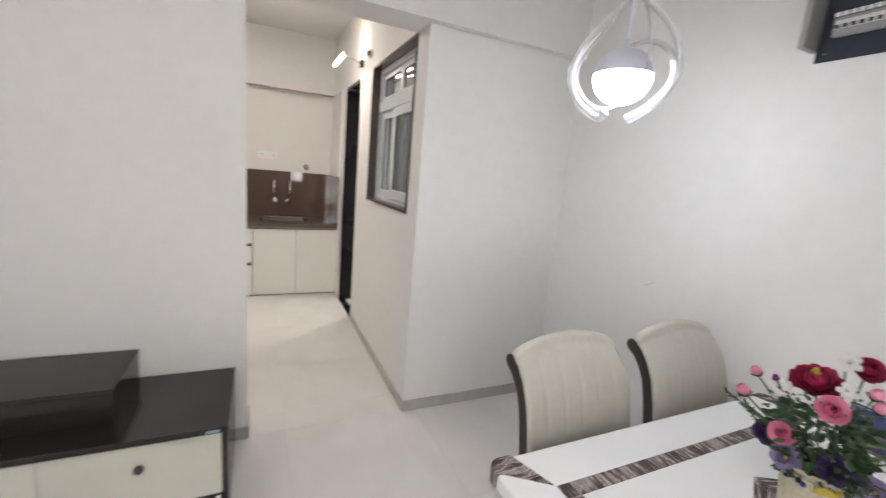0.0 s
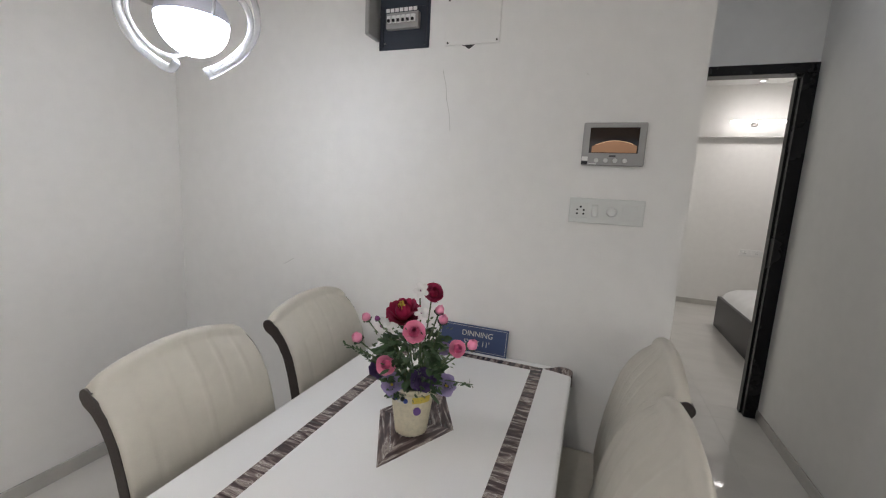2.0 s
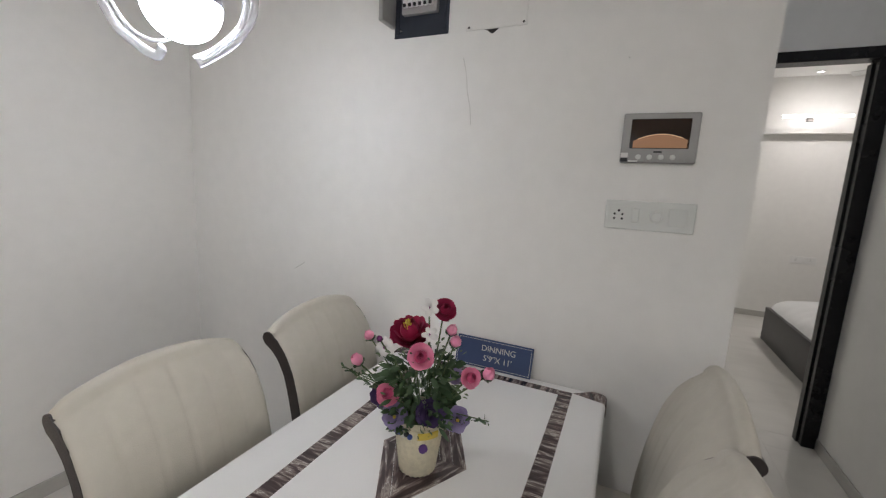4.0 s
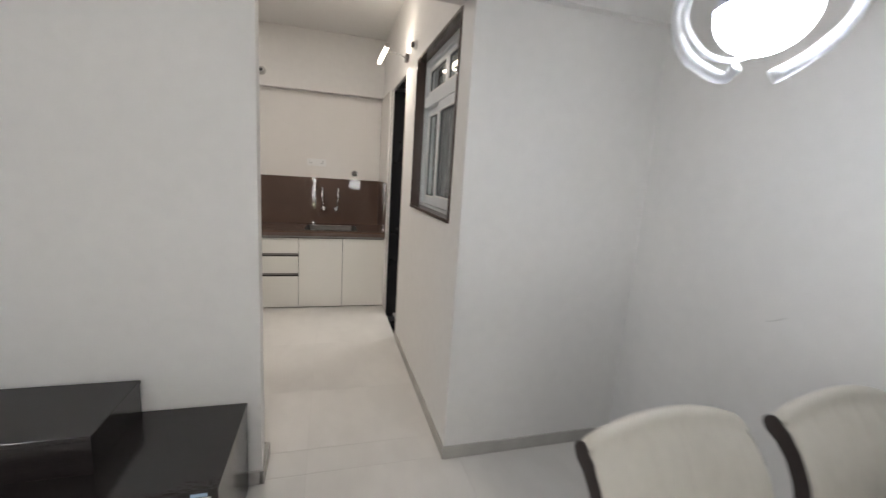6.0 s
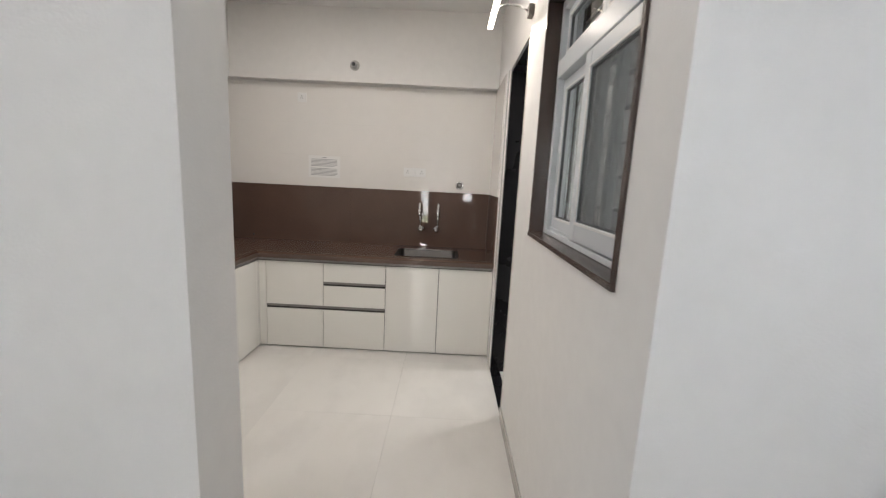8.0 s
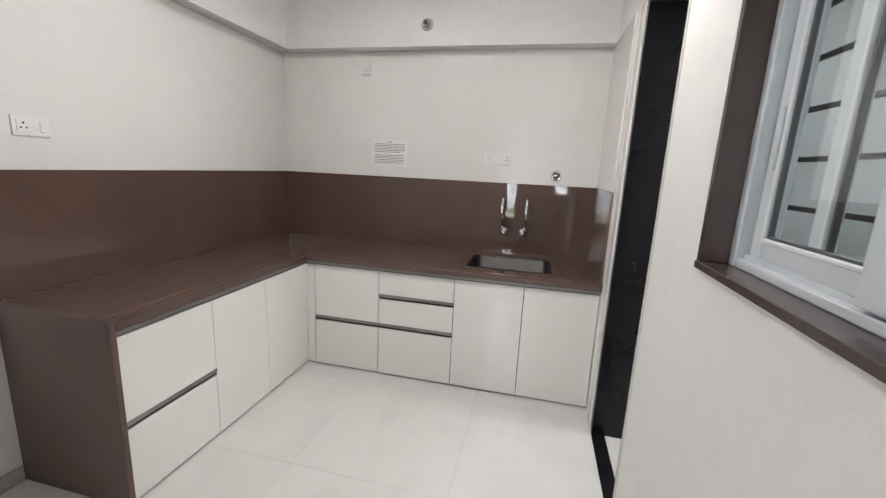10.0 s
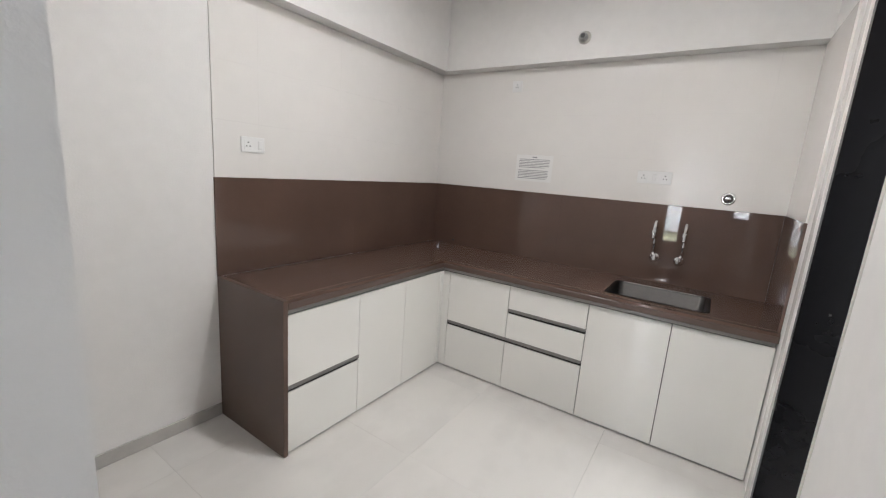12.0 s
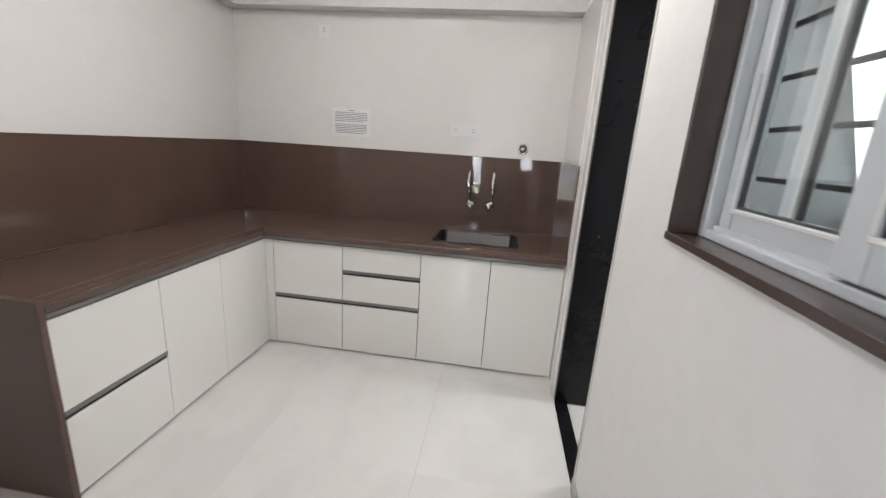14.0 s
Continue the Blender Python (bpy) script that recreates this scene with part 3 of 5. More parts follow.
rod(bm, (-0.357, back, 0.885), (-0.357, back - 0.004, 0.885), 0.009, None, 12)
solid("drain_hole", bm, BLACK, "small dark pipe hole low in the backsplash", "hole")

# bar lamp over the doorway


def bar_lamp(label, m, length, lit):
    """A wall bar lamp facing -y: square plate, thin arm and a glowing bar across."""
    b = tagged(new("wall_bar_lamp"), label, "wall lamp")
    part("wall_plate", boxes((-0.03, 0.03, -0.03, 0, -0.03, 0.03), bevel=0.003), STEEL, b, "brushed steel wall plate")
    part("arm", tube(bmesh.new(), [(0, -0.03, 0), (0, -0.08, 0.025), (0, -0.15, 0.03), (0, -0.205, 0.01)], 0.005, 8), CHROME, b, "thin chrome arm", True)
    bm = bmesh.new()
    box(bm, -length / 2, length / 2, -0.225, -0.195, -0.012, 0.012, bevel=0.004)
    part("light_bar", bm, lit, b, "glowing light bar")
    part("end_cap", boxes((-length / 2 - 0.008, -length / 2, -0.226, -0.194, -0.014, 0.014)), CHROME, b)
    part("end_cap", boxes((length / 2, length / 2 + 0.008, -0.226, -0.194, -0.014, 0.014)), CHROME, b)
    b.matrix_world = m
    return b


bar_lamp("lit warm bar lamp on a thin arm above the kitchen doorway", pose(WX, 5.63, 2.44, 0, 0, FACE_MX), 0.50, LED_WARM)
sb = thing("small_sensor", "small white round box on the wall beside the bar lamp", "sensor", (WX, 5.32, 2.46))
part("base", rod(bmesh.new(), (0, 0, 0), (-0.02, 0, 0), 0.032, 0.03, 20), PLASTIC, sb)
part("cap", rod(bmesh.new(), (-0.02, 0, 0), (-0.04, 0, 0), 0.022, 0.018, 16), STEEL, sb, "steel cap")

# black door frame to the utility room
df = thing("door_frame_1", "black polished door lining with a black threshold", "door frame", kind="structure")
part("jamb", boxes((2.002, 2.188, 6.328, 6.37, 0, LINTEL - 0.03)), BLACKFRAME, df)
part("jamb", boxes((2.002, 2.188, 5.67, 5.70, 0, LINTEL - 0.03)), BLACKFRAME, df)
part("head", boxes((2.002, 2.188, 5.67, 6.37, LINTEL - 0.03, LINTEL)), BLACKFRAME, df)
part("threshold", boxes((2.0, 2.075, 5.70, 6.328, -0.003, 0.003)), BLACKFRAME, df)
part("strike_plate", boxes((2.096, 2.104, 6.3265, 6.328, 1.036, 1.044)), STEEL, df, "tiny steel strike plate")
part("casing", boxes((1.992, 2.002, 6.372, 6.45, 0.0, LINTEL), bevel=0.002), WALLTILE, df, "cream door casing")
part("edge_trim", boxes((1.996, 2.002, 5.655, 5.67, 0.0, LINTEL)), PALE, df, "thin pale edge strip")

# ---- kitchen window ----
QREV = material("brown_window_lining", (0.085, 0.060, 0.052), 0.22, 0, 300, 0.3, 0, big=3)
SEAL = material("grey_rubber_seal", (0.10, 0.105, 0.11), 0.6, 0, 40, 0.2)
BAR = material("black_grille_paint", (0.02, 0.021, 0.023), 0.45, 0, 40, 0.3)
MESH = material("grey_insect_mesh", (0.20, 0.215, 0.22), 0.8, 0, 300, 0.15)
MESH.node_tree.nodes["Principled BSDF"].inputs["Alpha"].default_value = 0.48
wn = thing("window_1", "white upvc sliding window in a brown quartz lining", "window", kind="structure")
Y0, Y1, Z0, Z1 = 4.19, 5.23, 1.265, LINTEL
lin = part("lining", boxes((1.992, 2.16, Y0, Y0 + 0.02, Z0 + 0.02, Z1 - 0.02), (1.992, 2.16, Y1 - 0.02, Y1, Z0 + 0.02, Z1 - 0.02),
                           (1.992, 2.16, Y0, Y1, Z1 - 0.02, Z1), (1.988, 2.16, Y0, Y1, Z0, Z0 + 0.02), bevel=0.0015), QREV, wn, "brown quartz lining and sill")
a0, a1, b0, b1 = Y0 + 0.02, Y1 - 0.02, Z0 + 0.02, Z1 - 0.02
TR = 1.985  # underside of the transom
FX0, FX1 = 2.058, 2.15
part("window_frame", boxes((FX0, FX1, a0, a0 + 0.030, b0, b1), (FX0, FX1, a1 - 0.030, a1, b0, b1), (FX0, FX1, a0 + 0.035, a1 - 0.035, b0, b0 + 0.022),
                           (FX0, FX1, a0 + 0.035, a1 - 0.035, b1 - 0.04, b1), (FX0 - 0.006, FX1, a0 + 0.035, a1 - 0.035, TR, TR + 0.075), bevel=0.004, seg=2), UPVC, wn)
part("track", boxes((FX0 + 0.018, FX0 + 0.022, a0 + 0.035, a1 - 0.035, b0 + 0.022, b0 + 0.034), (FX0 + 0.05, FX0 + 0.054, a0 + 0.035, a1 - 0.035, b0 + 0.022, b0 + 0.034)), UPVC, wn)


def sash(x, y0, y1, z0, z1, w, glass, label):
    s = part("sash", boxes((x, x + 0.028, y0, y0 + w, z0, z1), (x, x + 0.028, y1 - w, y1, z0, z1), (x, x + 0.028, y0 + w, y1 - w, z0, z0 + w * 1.15),
                           (x, x + 0.028, y0 + w, y1 - w, z1 - w, z1), bevel=0.004, seg=2), UPVC, wn, label)
    g0, g1 = y0 + w, y1 - w
    part("seal", boxes((x + 0.006, x + 0.02, g0, g0 + 0.006, z0 + w, z1 - w), (x + 0.006, x + 0.02, g1 - 0.006, g1, z0 + w, z1 - w),
                       (x + 0.006, x + 0.02, g0, g1, z0 + w * 1.15, z0 + w * 1.15 + 0.006), (x + 0.006, x + 0.02, g0, g1, z1 - w - 0.006, z1 - w)), SEAL, s)
    part("glazing_bead", boxes((x - 0.0015, x + 0.006, g0 - 0.011, g0 - 0.001, z0 + w * 1.15, z1 - w), (x - 0.0015, x + 0.006, g1 + 0.001, g1 + 0.011, z0 + w * 1.15, z1 - w),
                               (x - 0.0015, x + 0.006, g0 - 0.011, g1 + 0.011, z0 + w * 1.15 - 0.011, z0 + w * 1.15 - 0.001), (x - 0.0015, x + 0.006, g0 - 0.011, g1 + 0.011, z1 - w + 0.001, z1 - w + 0.011), bevel=0.002), PLASTIC, s, "cream glazing bead")
    p = part("pane", boxes((x + 0.011, x + 0.015, g0, g1, z0 + w, z1 - w)), glass, s)
    if glass is GLASS:
        p.visible_shadow = False
    return s


sz0, sz1 = b0 + 0.024, TR - 0.004
far = sash(FX0 + 0.028, 4.70, a1 - 0.032, sz0, sz1, 0.050, GLASS, "clear glass sliding sash")
part("latch", boxes((FX0 + 0.022, FX0 + 0.028, 5.140, 5.152, 1.52, 1.66), bevel=0.002), UPVC, far, "white slide latch")
near = sash(FX0 - 0.004, a0 + 0.032, 4.785, sz0 + 0.004, sz1, 0.062, MESH, "sliding sash with grey insect mesh")
sash(FX0 + 0.062, 4.62, 5.03, sz0, sz1, 0.045, GLASS, "outer clear glass sash")
for y0, y1 in ((a0 + 0.037, 4.70), (4.70, a1 - 0.037)):
    sash(FX0 + 0.02, y0, y1, TR + 0.076, b1 - 0.042, 0.034, GLASS, "fixed top light")
gr = thing("window_grille", "black horizontal bar grille outside the kitchen window", "grille")
for k in range(9):
    part("bar", boxes((2.19, 2.198, 4.10, 5.34, 1.31 + 0.118 * k, 1.322 + 0.118 * k)), BAR, gr)
for y in (4.15, 5.29):
    part("post", boxes((2.165, 2.19, y, y + 0.025, 1.24, 2.36)), BAR, gr)

# utility balcony outside the window and the doorway
GREYWALL = material("grey_render", (0.24, 0.25, 0.25), 0.8, 0, 12, 0.2, 0.3, 40)
setting("balcony_walls", boxes((2.16, 4.15, 7.3, 7.42, 0, CEILING), (3.21, 4.15, 4.03, 4.15, 0, CEILING), (4.0, 4.15, 4.15, 7.3, 0, 1.19), (4.0, 4.15, 4.15, 7.3, 2.7, CEILING)),
        GREYWALL, "grey rendered walls of the utility balcony", "wall")
setting("balcony_ceiling", boxes((2.16, 4.15, 4.15, 7.42, CEILING, 3.12)), CEIL, "plain balcony ceiling", "ceiling")
sheet = glow("backdrop_daylight", (1.0, 1.0, 0.92), 0.8)
bm = bmesh.new()
box(bm, 6.0, 6.05, 1.5, 11.0, -1.0, 6.0)
setting("backdrop", bm, sheet, "bright overcast daylight beyond the balcony", "backdrop")
slat = thing("balcony_louvre", "black rails above the balcony parapet", "louvre")
for k in range(3):
    part("rail", boxes((4.05, 4.07, 4.15, 7.3, 1.4 + 0.4 * k, 1.425 + 0.4 * k)), BAR, slat)

# ---- dining ----
TX0, TX1, TY0, TY1, TZ = 1.73, 3.05, 1.745, 2.602, 0.76


def rounded(x0, x1, y0, y1, r, n=6):
    pts = []
    for cx, cy, a0 in ((x1 - r, y1 - r, 0), (x0 + r, y1 - r, 90), (x0 + r, y0 + r, 180), (x1 - r, y0 + r, 270)):
        pts += [(cx + r * math.cos(radians(a0 + 90 * k / n)), cy + r * math.sin(radians(a0 + 90 * k / n))) for k in range(n + 1)]
    return pts


def plate(bm, pts, z0, z1, bevel=0.0, seg=2):
    f = bm.faces.new([bm.verts.new((x, y, z0)) for x, y in pts])
    ext = bmesh.ops.extrude_face_region(bm, geom=[f])
    top = [v for v in ext["geom"] if isinstance(v, bmesh.types.BMVert)]
    bmesh.ops.translate(bm, verts=top, vec=(0, 0, z1 - z0))
    if bevel:
        edges = [e for e in bm.edges if e.verts[0] in top and e.verts[1] in top]
        bmesh.ops.bevel(bm, geom=edges, offset=bevel, segments=seg, affect="EDGES", profile=0.5)
    return bm


tb = thing("dining_table", "white gloss dining table with dark marble inlay strips", "table")
part("tabletop", plate(bmesh.new(), rounded(TX0, TX1, TY0, TY1, 0.035), TZ - 0.045, TZ, 0.012, 3), WHITETOP, tb)
IN, SW = 0.125, 0.045
ix0, ix1, iy0, iy1 = TX0 + IN, 3.0, 1.860, 2.462
part("inlay_strip", boxes((ix0, ix1, iy1 - SW, iy1, TZ - 0.002, TZ + 0.001)), MARBLE_X, tb, "dark streaked marble strip")
part("inlay_strip", boxes((ix0, ix1, iy0, iy0 + SW, TZ - 0.002, TZ + 0.001)), MARBLE_X, tb, "dark streaked marble strip")
part("inlay_strip", boxes((ix0, ix0 + SW, iy0 + SW, iy1 - SW, TZ - 0.002, TZ + 0.001)), MARBLE_Y, tb, "dark streaked marble strip")
part("inlay_strip", boxes((ix1 - SW * 0.8, ix1, iy0 + SW, iy1 - SW, TZ - 0.002, TZ + 0.001)), MARBLE_Y, tb, "dark streaked marble strip")
for cx, cy, ax, ay in ((TX0, TY1, ix0, iy1), (TX0, TY0, ix0, iy0), (TX1, TY1, ix1, iy1), (TX1, TY0, ix1, iy0)):
    sx, sy = (1 if cx < 2 else -1), (1 if cy < 2 else -1)
    o = 0.003
    arc = [(cx - sx * o + sx * 0.035 * (1 - math.cos(a)), cy - sy * o + sy * 0.035 * (1 - math.sin(a))) for a in (radians(90 - 15 * k) for k in range(7))]
    arc = [(cx + sx * 0.075, cy - sy * o)] + list(arc) + [(cx - sx * o, cy + sy * 0.05)]
    part("corner_inlay", plate(bmesh.new(), [(ax, ay)] + arc, TZ - 0.046, TZ + 0.0015, 0.004, 2), MARBLE_D, tb, "dark marble corner piece")
CX, CY = 2.44, 2.18
for s0, s1 in ((1.0, 0.70), (0.694, 0.40), (0.394, 0.0)):
    pts = [Vector((-0.24, 0)), Vector((0, -0.125)), Vector((0.24, 0)), Vector((0, 0.125))]
    for k in range(4):
        p, q = pts[k], pts[(k + 1) % 4]
        turn = math.atan2(q.y - p.y, q.x - p.x)
        quad = [p * s0, q * s0] + ([q * s1, p * s1] if s1 else [Vector((0, 0))])
        quad = [(v.x * math.cos(turn) + v.y * math.sin(turn), v.y * math.cos(turn) - v.x * math.sin(turn)) for v in quad]
        piece = part("diamond_inlay", plate(bmesh.new(), quad, TZ - 0.002, TZ + 0.001), MARBLE_Y, tb, "dark marble diamond piece")
        piece.matrix_basis = pose(CX, CY, 0, 0, 0, math.degrees(turn))
part("apron", boxes((TX0 + 0.10, TX1 - 0.05, TY0 + 0.10, TY1 - 0.10, TZ - 0.11, TZ - 0.045), bevel=0.003), DARKWOOD, tb, "dark wood apron")
for x in (TX0 + 0.05, TX1 - 0.13):
    for y in (TY0 + 0.05, TY1 - 0.13):
        part("leg", boxes((x, x + 0.08, y, y + 0.08, 0, TZ - 0.045), bevel=0.006), DARKWOOD, tb, "dark wood leg")


def chair(label):
    c = thing("dining_chair", label, "chair", group="chairs round the table")
    prof = [(0.40, 0.205), (0.55, 0.215), (0.66, 0.230), (0.76, 0.250), (0.83, 0.270), (0.88, 0.296), (0.915, 0.328), (0.935, 0.360)]
    W = 0.228

    def at(s):
        k = min(int(s * (len(prof) - 1)), len(prof) - 2)
        f = s * (len(prof) - 1) - k
        return prof[k][0] + f * (prof[k + 1][0] - prof[k][0]), prof[k][1] + f * (prof[k + 1][1] - prof[k][1])

    def side(x0, x1):
        bm = bmesh.new()
        loop = []
        n = 22
        for k in range(n + 1):
            z, y = at(k / n)
            z2, y2 = at(min(1, k / n + 0.01))
            z1_, y1_ = at(max(0, k / n - 0.01))
            d = Vector((y2 - y1_, z2 - z1_)).normalized()
            th = 0.020 + 0.004 * max(0.0, (k / n - 0.55) / 0.45)
            loop.append((Vector((y, z)) + th * Vector((-d.y, d.x)), Vector((y, z)) - th * Vector((-d.y, d.x))))
        z, y = at(1)
        end = [Vector((y, z)) + 0.023 * Vector((math.cos(a), math.sin(a))) for a in (radians(130 - 18 * k) for k in range(9))]
        pts = [p for p, _ in loop] + end + [q for _, q in reversed(loop)]
        f = bm.faces.new([bm.verts.new((x0, p.x, p.y)) for p in pts])
        ext = bmesh.ops.extrude_face_region(bm, geom=[f])
        bmesh.ops.translate(bm, verts=[v for v in ext["geom"] if isinstance(v, bmesh.types.BMVert)], vec=(x1 - x0, 0, 0))
        return bm

    part("side_rail", side(-W, -W + 0.024), DARKWOOD, c, "dark wood curved side rail")
    part("side_rail", side(W - 0.024, W), DARKWOOD, c, "dark wood curved side rail")
    # padded back: front skin with vertical channels, rolled top, rear skin
    bm = bmesh.new()
    nu, nv = 60, 26
    seams = [-0.66, -0.33, 0.0, 0.33, 0.66]

    def skin(u, s, off):
        z, y = at(s)
        arch = 0.050 * (1 - u * u) + 0.012
        z += arch * s ** 3
        if off < 0:
            dip = min(1.0, min(abs(u - q) for q in seams) / 0.05)
            off = off + 0.0035 * (1 - dip) ** 2 + 0.002
            off += 0.009 * max(0.0, (abs(u) - 0.93) / 0.07) ** 2
        return (u * (W - 0.0005 if off < 0.0 else W - 0.03), y + off, z)

    grid = [[bm.verts.new(skin(-1 + 2 * i / nu, j / nv, -0.034)) for i in range(nu + 1)] for j in range(nv + 1)]
    z1, y1 = prof[-1]
    for k in range(1, 7):
        a = math.pi * k / 6
        row = []
        for i in range(nu + 1):
            x, y, z = skin(-1 + 2 * i / nu, 1.0, -0.034)
            end = abs(-1 + 2 * i / nu) ** 16
            row.append(bm.verts.new((x * (1 - 0.035 * end * math.sin(a)), y1 - 0.010 - 0.023 * math.cos(a), z + 0.030 * (1 - 0.5 * end) * math.sin(a))))
        grid.append(row)
    for j in range(nv, -1, -1):
        grid.append([bm.verts.new(skin(-1 + 2 * i / nu, j / nv, 0.013)) for i in range(nu + 1)])
    for q, w in zip(grid, grid[1:]):
        for i in range(nu):
            bm.faces.new((q[i], q[i + 1], w[i + 1], w[i]))
    m = len(grid)
    for i in (0, nu):
        for j in range(m // 2):
            try:
                bm.faces.new((grid[j][i], grid[j + 1][i], grid[m - 2 - j][i], grid[m - 1 - j][i]))
            except ValueError:
                pass
    part("backrest", bm, FABRIC, c, "cream padded back with vertical seams", True)
    part("seat", boxes((-0.222, 0.222, -0.24, 0.20, 0.40, 0.475), bevel=0.025, seg=3), FABRIC, c, "cream padded seat")
    part("seat_frame", boxes((-0.21, 0.21, -0.22, 0.20, 0.34, 0.40), bevel=0.004), DARKWOOD, c)
    for x in (-0.205, 0.165):
        part("leg", boxes((x, x + 0.04, -0.22, -0.18, 0, 0.34), bevel=0.004), DARKWOOD, c)
        part("leg", tube(bmesh.new(), [(x + 0.02, 0.25, 0.0), (x + 0.02, 0.21, 0.18), (x + 0.02, 0.205, 0.41)], 0.022, 8), DARKWOOD, c)
    return c


ch = chair("cream padded dining chair with dark wood sides")
ch.matrix_world = pose(2.148, 2.455, 0)
copy_thing(ch, pose(2.723, 2.455, 0))
copy_thing(ch, pose(2.745, 1.812, 0, 0, 0, 180))
copy_thing(ch, pose(2.275, 1.855, 0, 0, 0, 180))

# flower basket
BASKET = material("woven_straw", (0.70, 0.63, 0.47), 0.7, 0, 90, 0.25, 0.6, 160)
YELLOW = material("yellow_ribbon", (0.62, 0.46, 0.06), 0.5, 0, 60, 0.2)
BEADBLUE = material("blue_beads", (0.03, 0.06, 0.28), 0.3, 0, 60, 0.2)
PURPLEDOT = material("purple_button", (0.10, 0.03, 0.22), 0.4, 0, 60, 0.2)
LEAF = material("green_leaf", (0.050, 0.105, 0.040), 0.5, 0, 30, 0.5, 0.2, 80)
LEAFPALE = material("pale_green_leaf", (0.14, 0.20, 0.10), 0.5, 0, 30, 0.4, 0.2, 80)
STEM = material("green_stem", (0.09, 0.14, 0.05), 0.5, 0, 30, 0.3)
PETALS = {"crimson": material("crimson_petal", (0.44, 0.018, 0.085), 0.6, 0, 40, 0.45, 0.15, 60),
          "pink": material("pink_petal", (0.84, 0.22, 0.40), 0.6, 0, 40, 0.3, 0.15, 60, second=(0.86, 0.38, 0.52)),
          "white": material("white_petal", (0.76, 0.74, 0.72), 0.55, 0, 40, 0.1, 0.15, 60),
          "violet": material("violet_petal", (0.070, 0.036, 0.135), 0.6, 0, 40, 0.4, 0.15, 60),
          "lilac": material("lilac_petal", (0.24, 0.18, 0.37), 0.6, 0, 40, 0.3, 0.15, 60, second=(0.34, 0.29, 0.46)),
          "purple": material("purple_petal", (0.24, 0.035, 0.20), 0.6, 0, 40, 0.3, 0.15, 60)}
HEART = {"pink": material("deep_pink_heart", (0.78, 0.13, 0.29), 0.6, 0, 40, 0.3, 0.15, 60), "crimson": material("dark_crimson_heart", (0.36, 0.012, 0.065), 0.6, 0, 40, 0.3, 0.15, 60)}
PX, PY = 2.395, 2.175
bk = thing("flower_basket", "small woven straw basket with beads and a yellow band", "basket", (PX, PY, TZ + 0.001))
bm = bmesh.new()
rows = []
for j in range(41):
    t = j / 40
    z = 0.148 * t
    rows.append([bm.verts.new(((0.047 + 0.019 * t + 0.0014 * math.cos(24 * a) * (1 if j % 2 else -1)) * math.cos(a),
                               (0.047 + 0.019 * t + 0.0014 * math.cos(24 * a) * (1 if j % 2 else -1)) * math.sin(a), z)) for a in (2 * math.pi * k / 96 for k in range(96))])
for q, w in zip(rows, rows[1:]):
    for k in range(96):
        bm.faces.new((q[k], q[(k + 1) % 96], w[(k + 1) % 96], w[k]))
bm.faces.new(rows[0])
part("basket_body", bm, BASKET, bk, smooth=True)
part("rim", tube(bmesh.new(), [(0.067 * math.cos(2 * math.pi * k / 32), 0.067 * math.sin(2 * math.pi * k / 32), 0.148) for k in range(33)], 0.005, 8), BASKET, bk, smooth=True)
part("filling", lathe(bmesh.new(), [(0.0, 0.128), (0.061, 0.128)]), LEAF, bk, "green foam filling")
view = math.atan2(1.74 - PY, 1.4 - PX)
band = part("ribbon", lathe(bmesh.new(), [(0.0615, 0.112), (0.0655, 0.114), (0.0672, 0.124), (0.0680, 0.134), (0.0660, 0.136)]), BASKET, bk, "straw-coloured band")
bm = bmesh.new()
strip = [[bm.verts.new((r_ * math.cos(a), r_ * math.sin(a), z_)) for r_, z_ in ((0.0685, 0.114), (0.0702, 0.117), (0.0710, 0.130), (0.0690, 0.133))] for a in (view + 0.02 + 0.07 * k for k in range(12))]
for q, w in zip(strip, strip[1:]):
    for k in range(3):
        bm.faces.new((q[k], q[k + 1], w[k + 1], w[k]))
part("yellow_label", bm, YELLOW, bk, "yellow paper label", True)
for k in range(7):
    a = view - 0.25 - 0.13 * k
    bm = bmesh.new()
    bmesh.ops.create_icosphere(bm, subdivisions=2, radius=0.007, matrix=Matrix.Translation((0.070 * math.cos(a), 0.070 * math.sin(a), 0.122 + 0.005 * (k % 2))))
    part("bead", bm, (BEADBLUE, BLACK, PALE)[k % 3], bk, smooth=True)
a = view + 0.25
bm = bmesh.new()
rod(bm, (0.060 * math.cos(a), 0.060 * math.sin(a), 0.088), (0.0655 * math.cos(a), 0.0655 * math.sin(a), 0.088), 0.011, None, 16)
part("button", bm, PURPLEDOT, bk, "purple button")


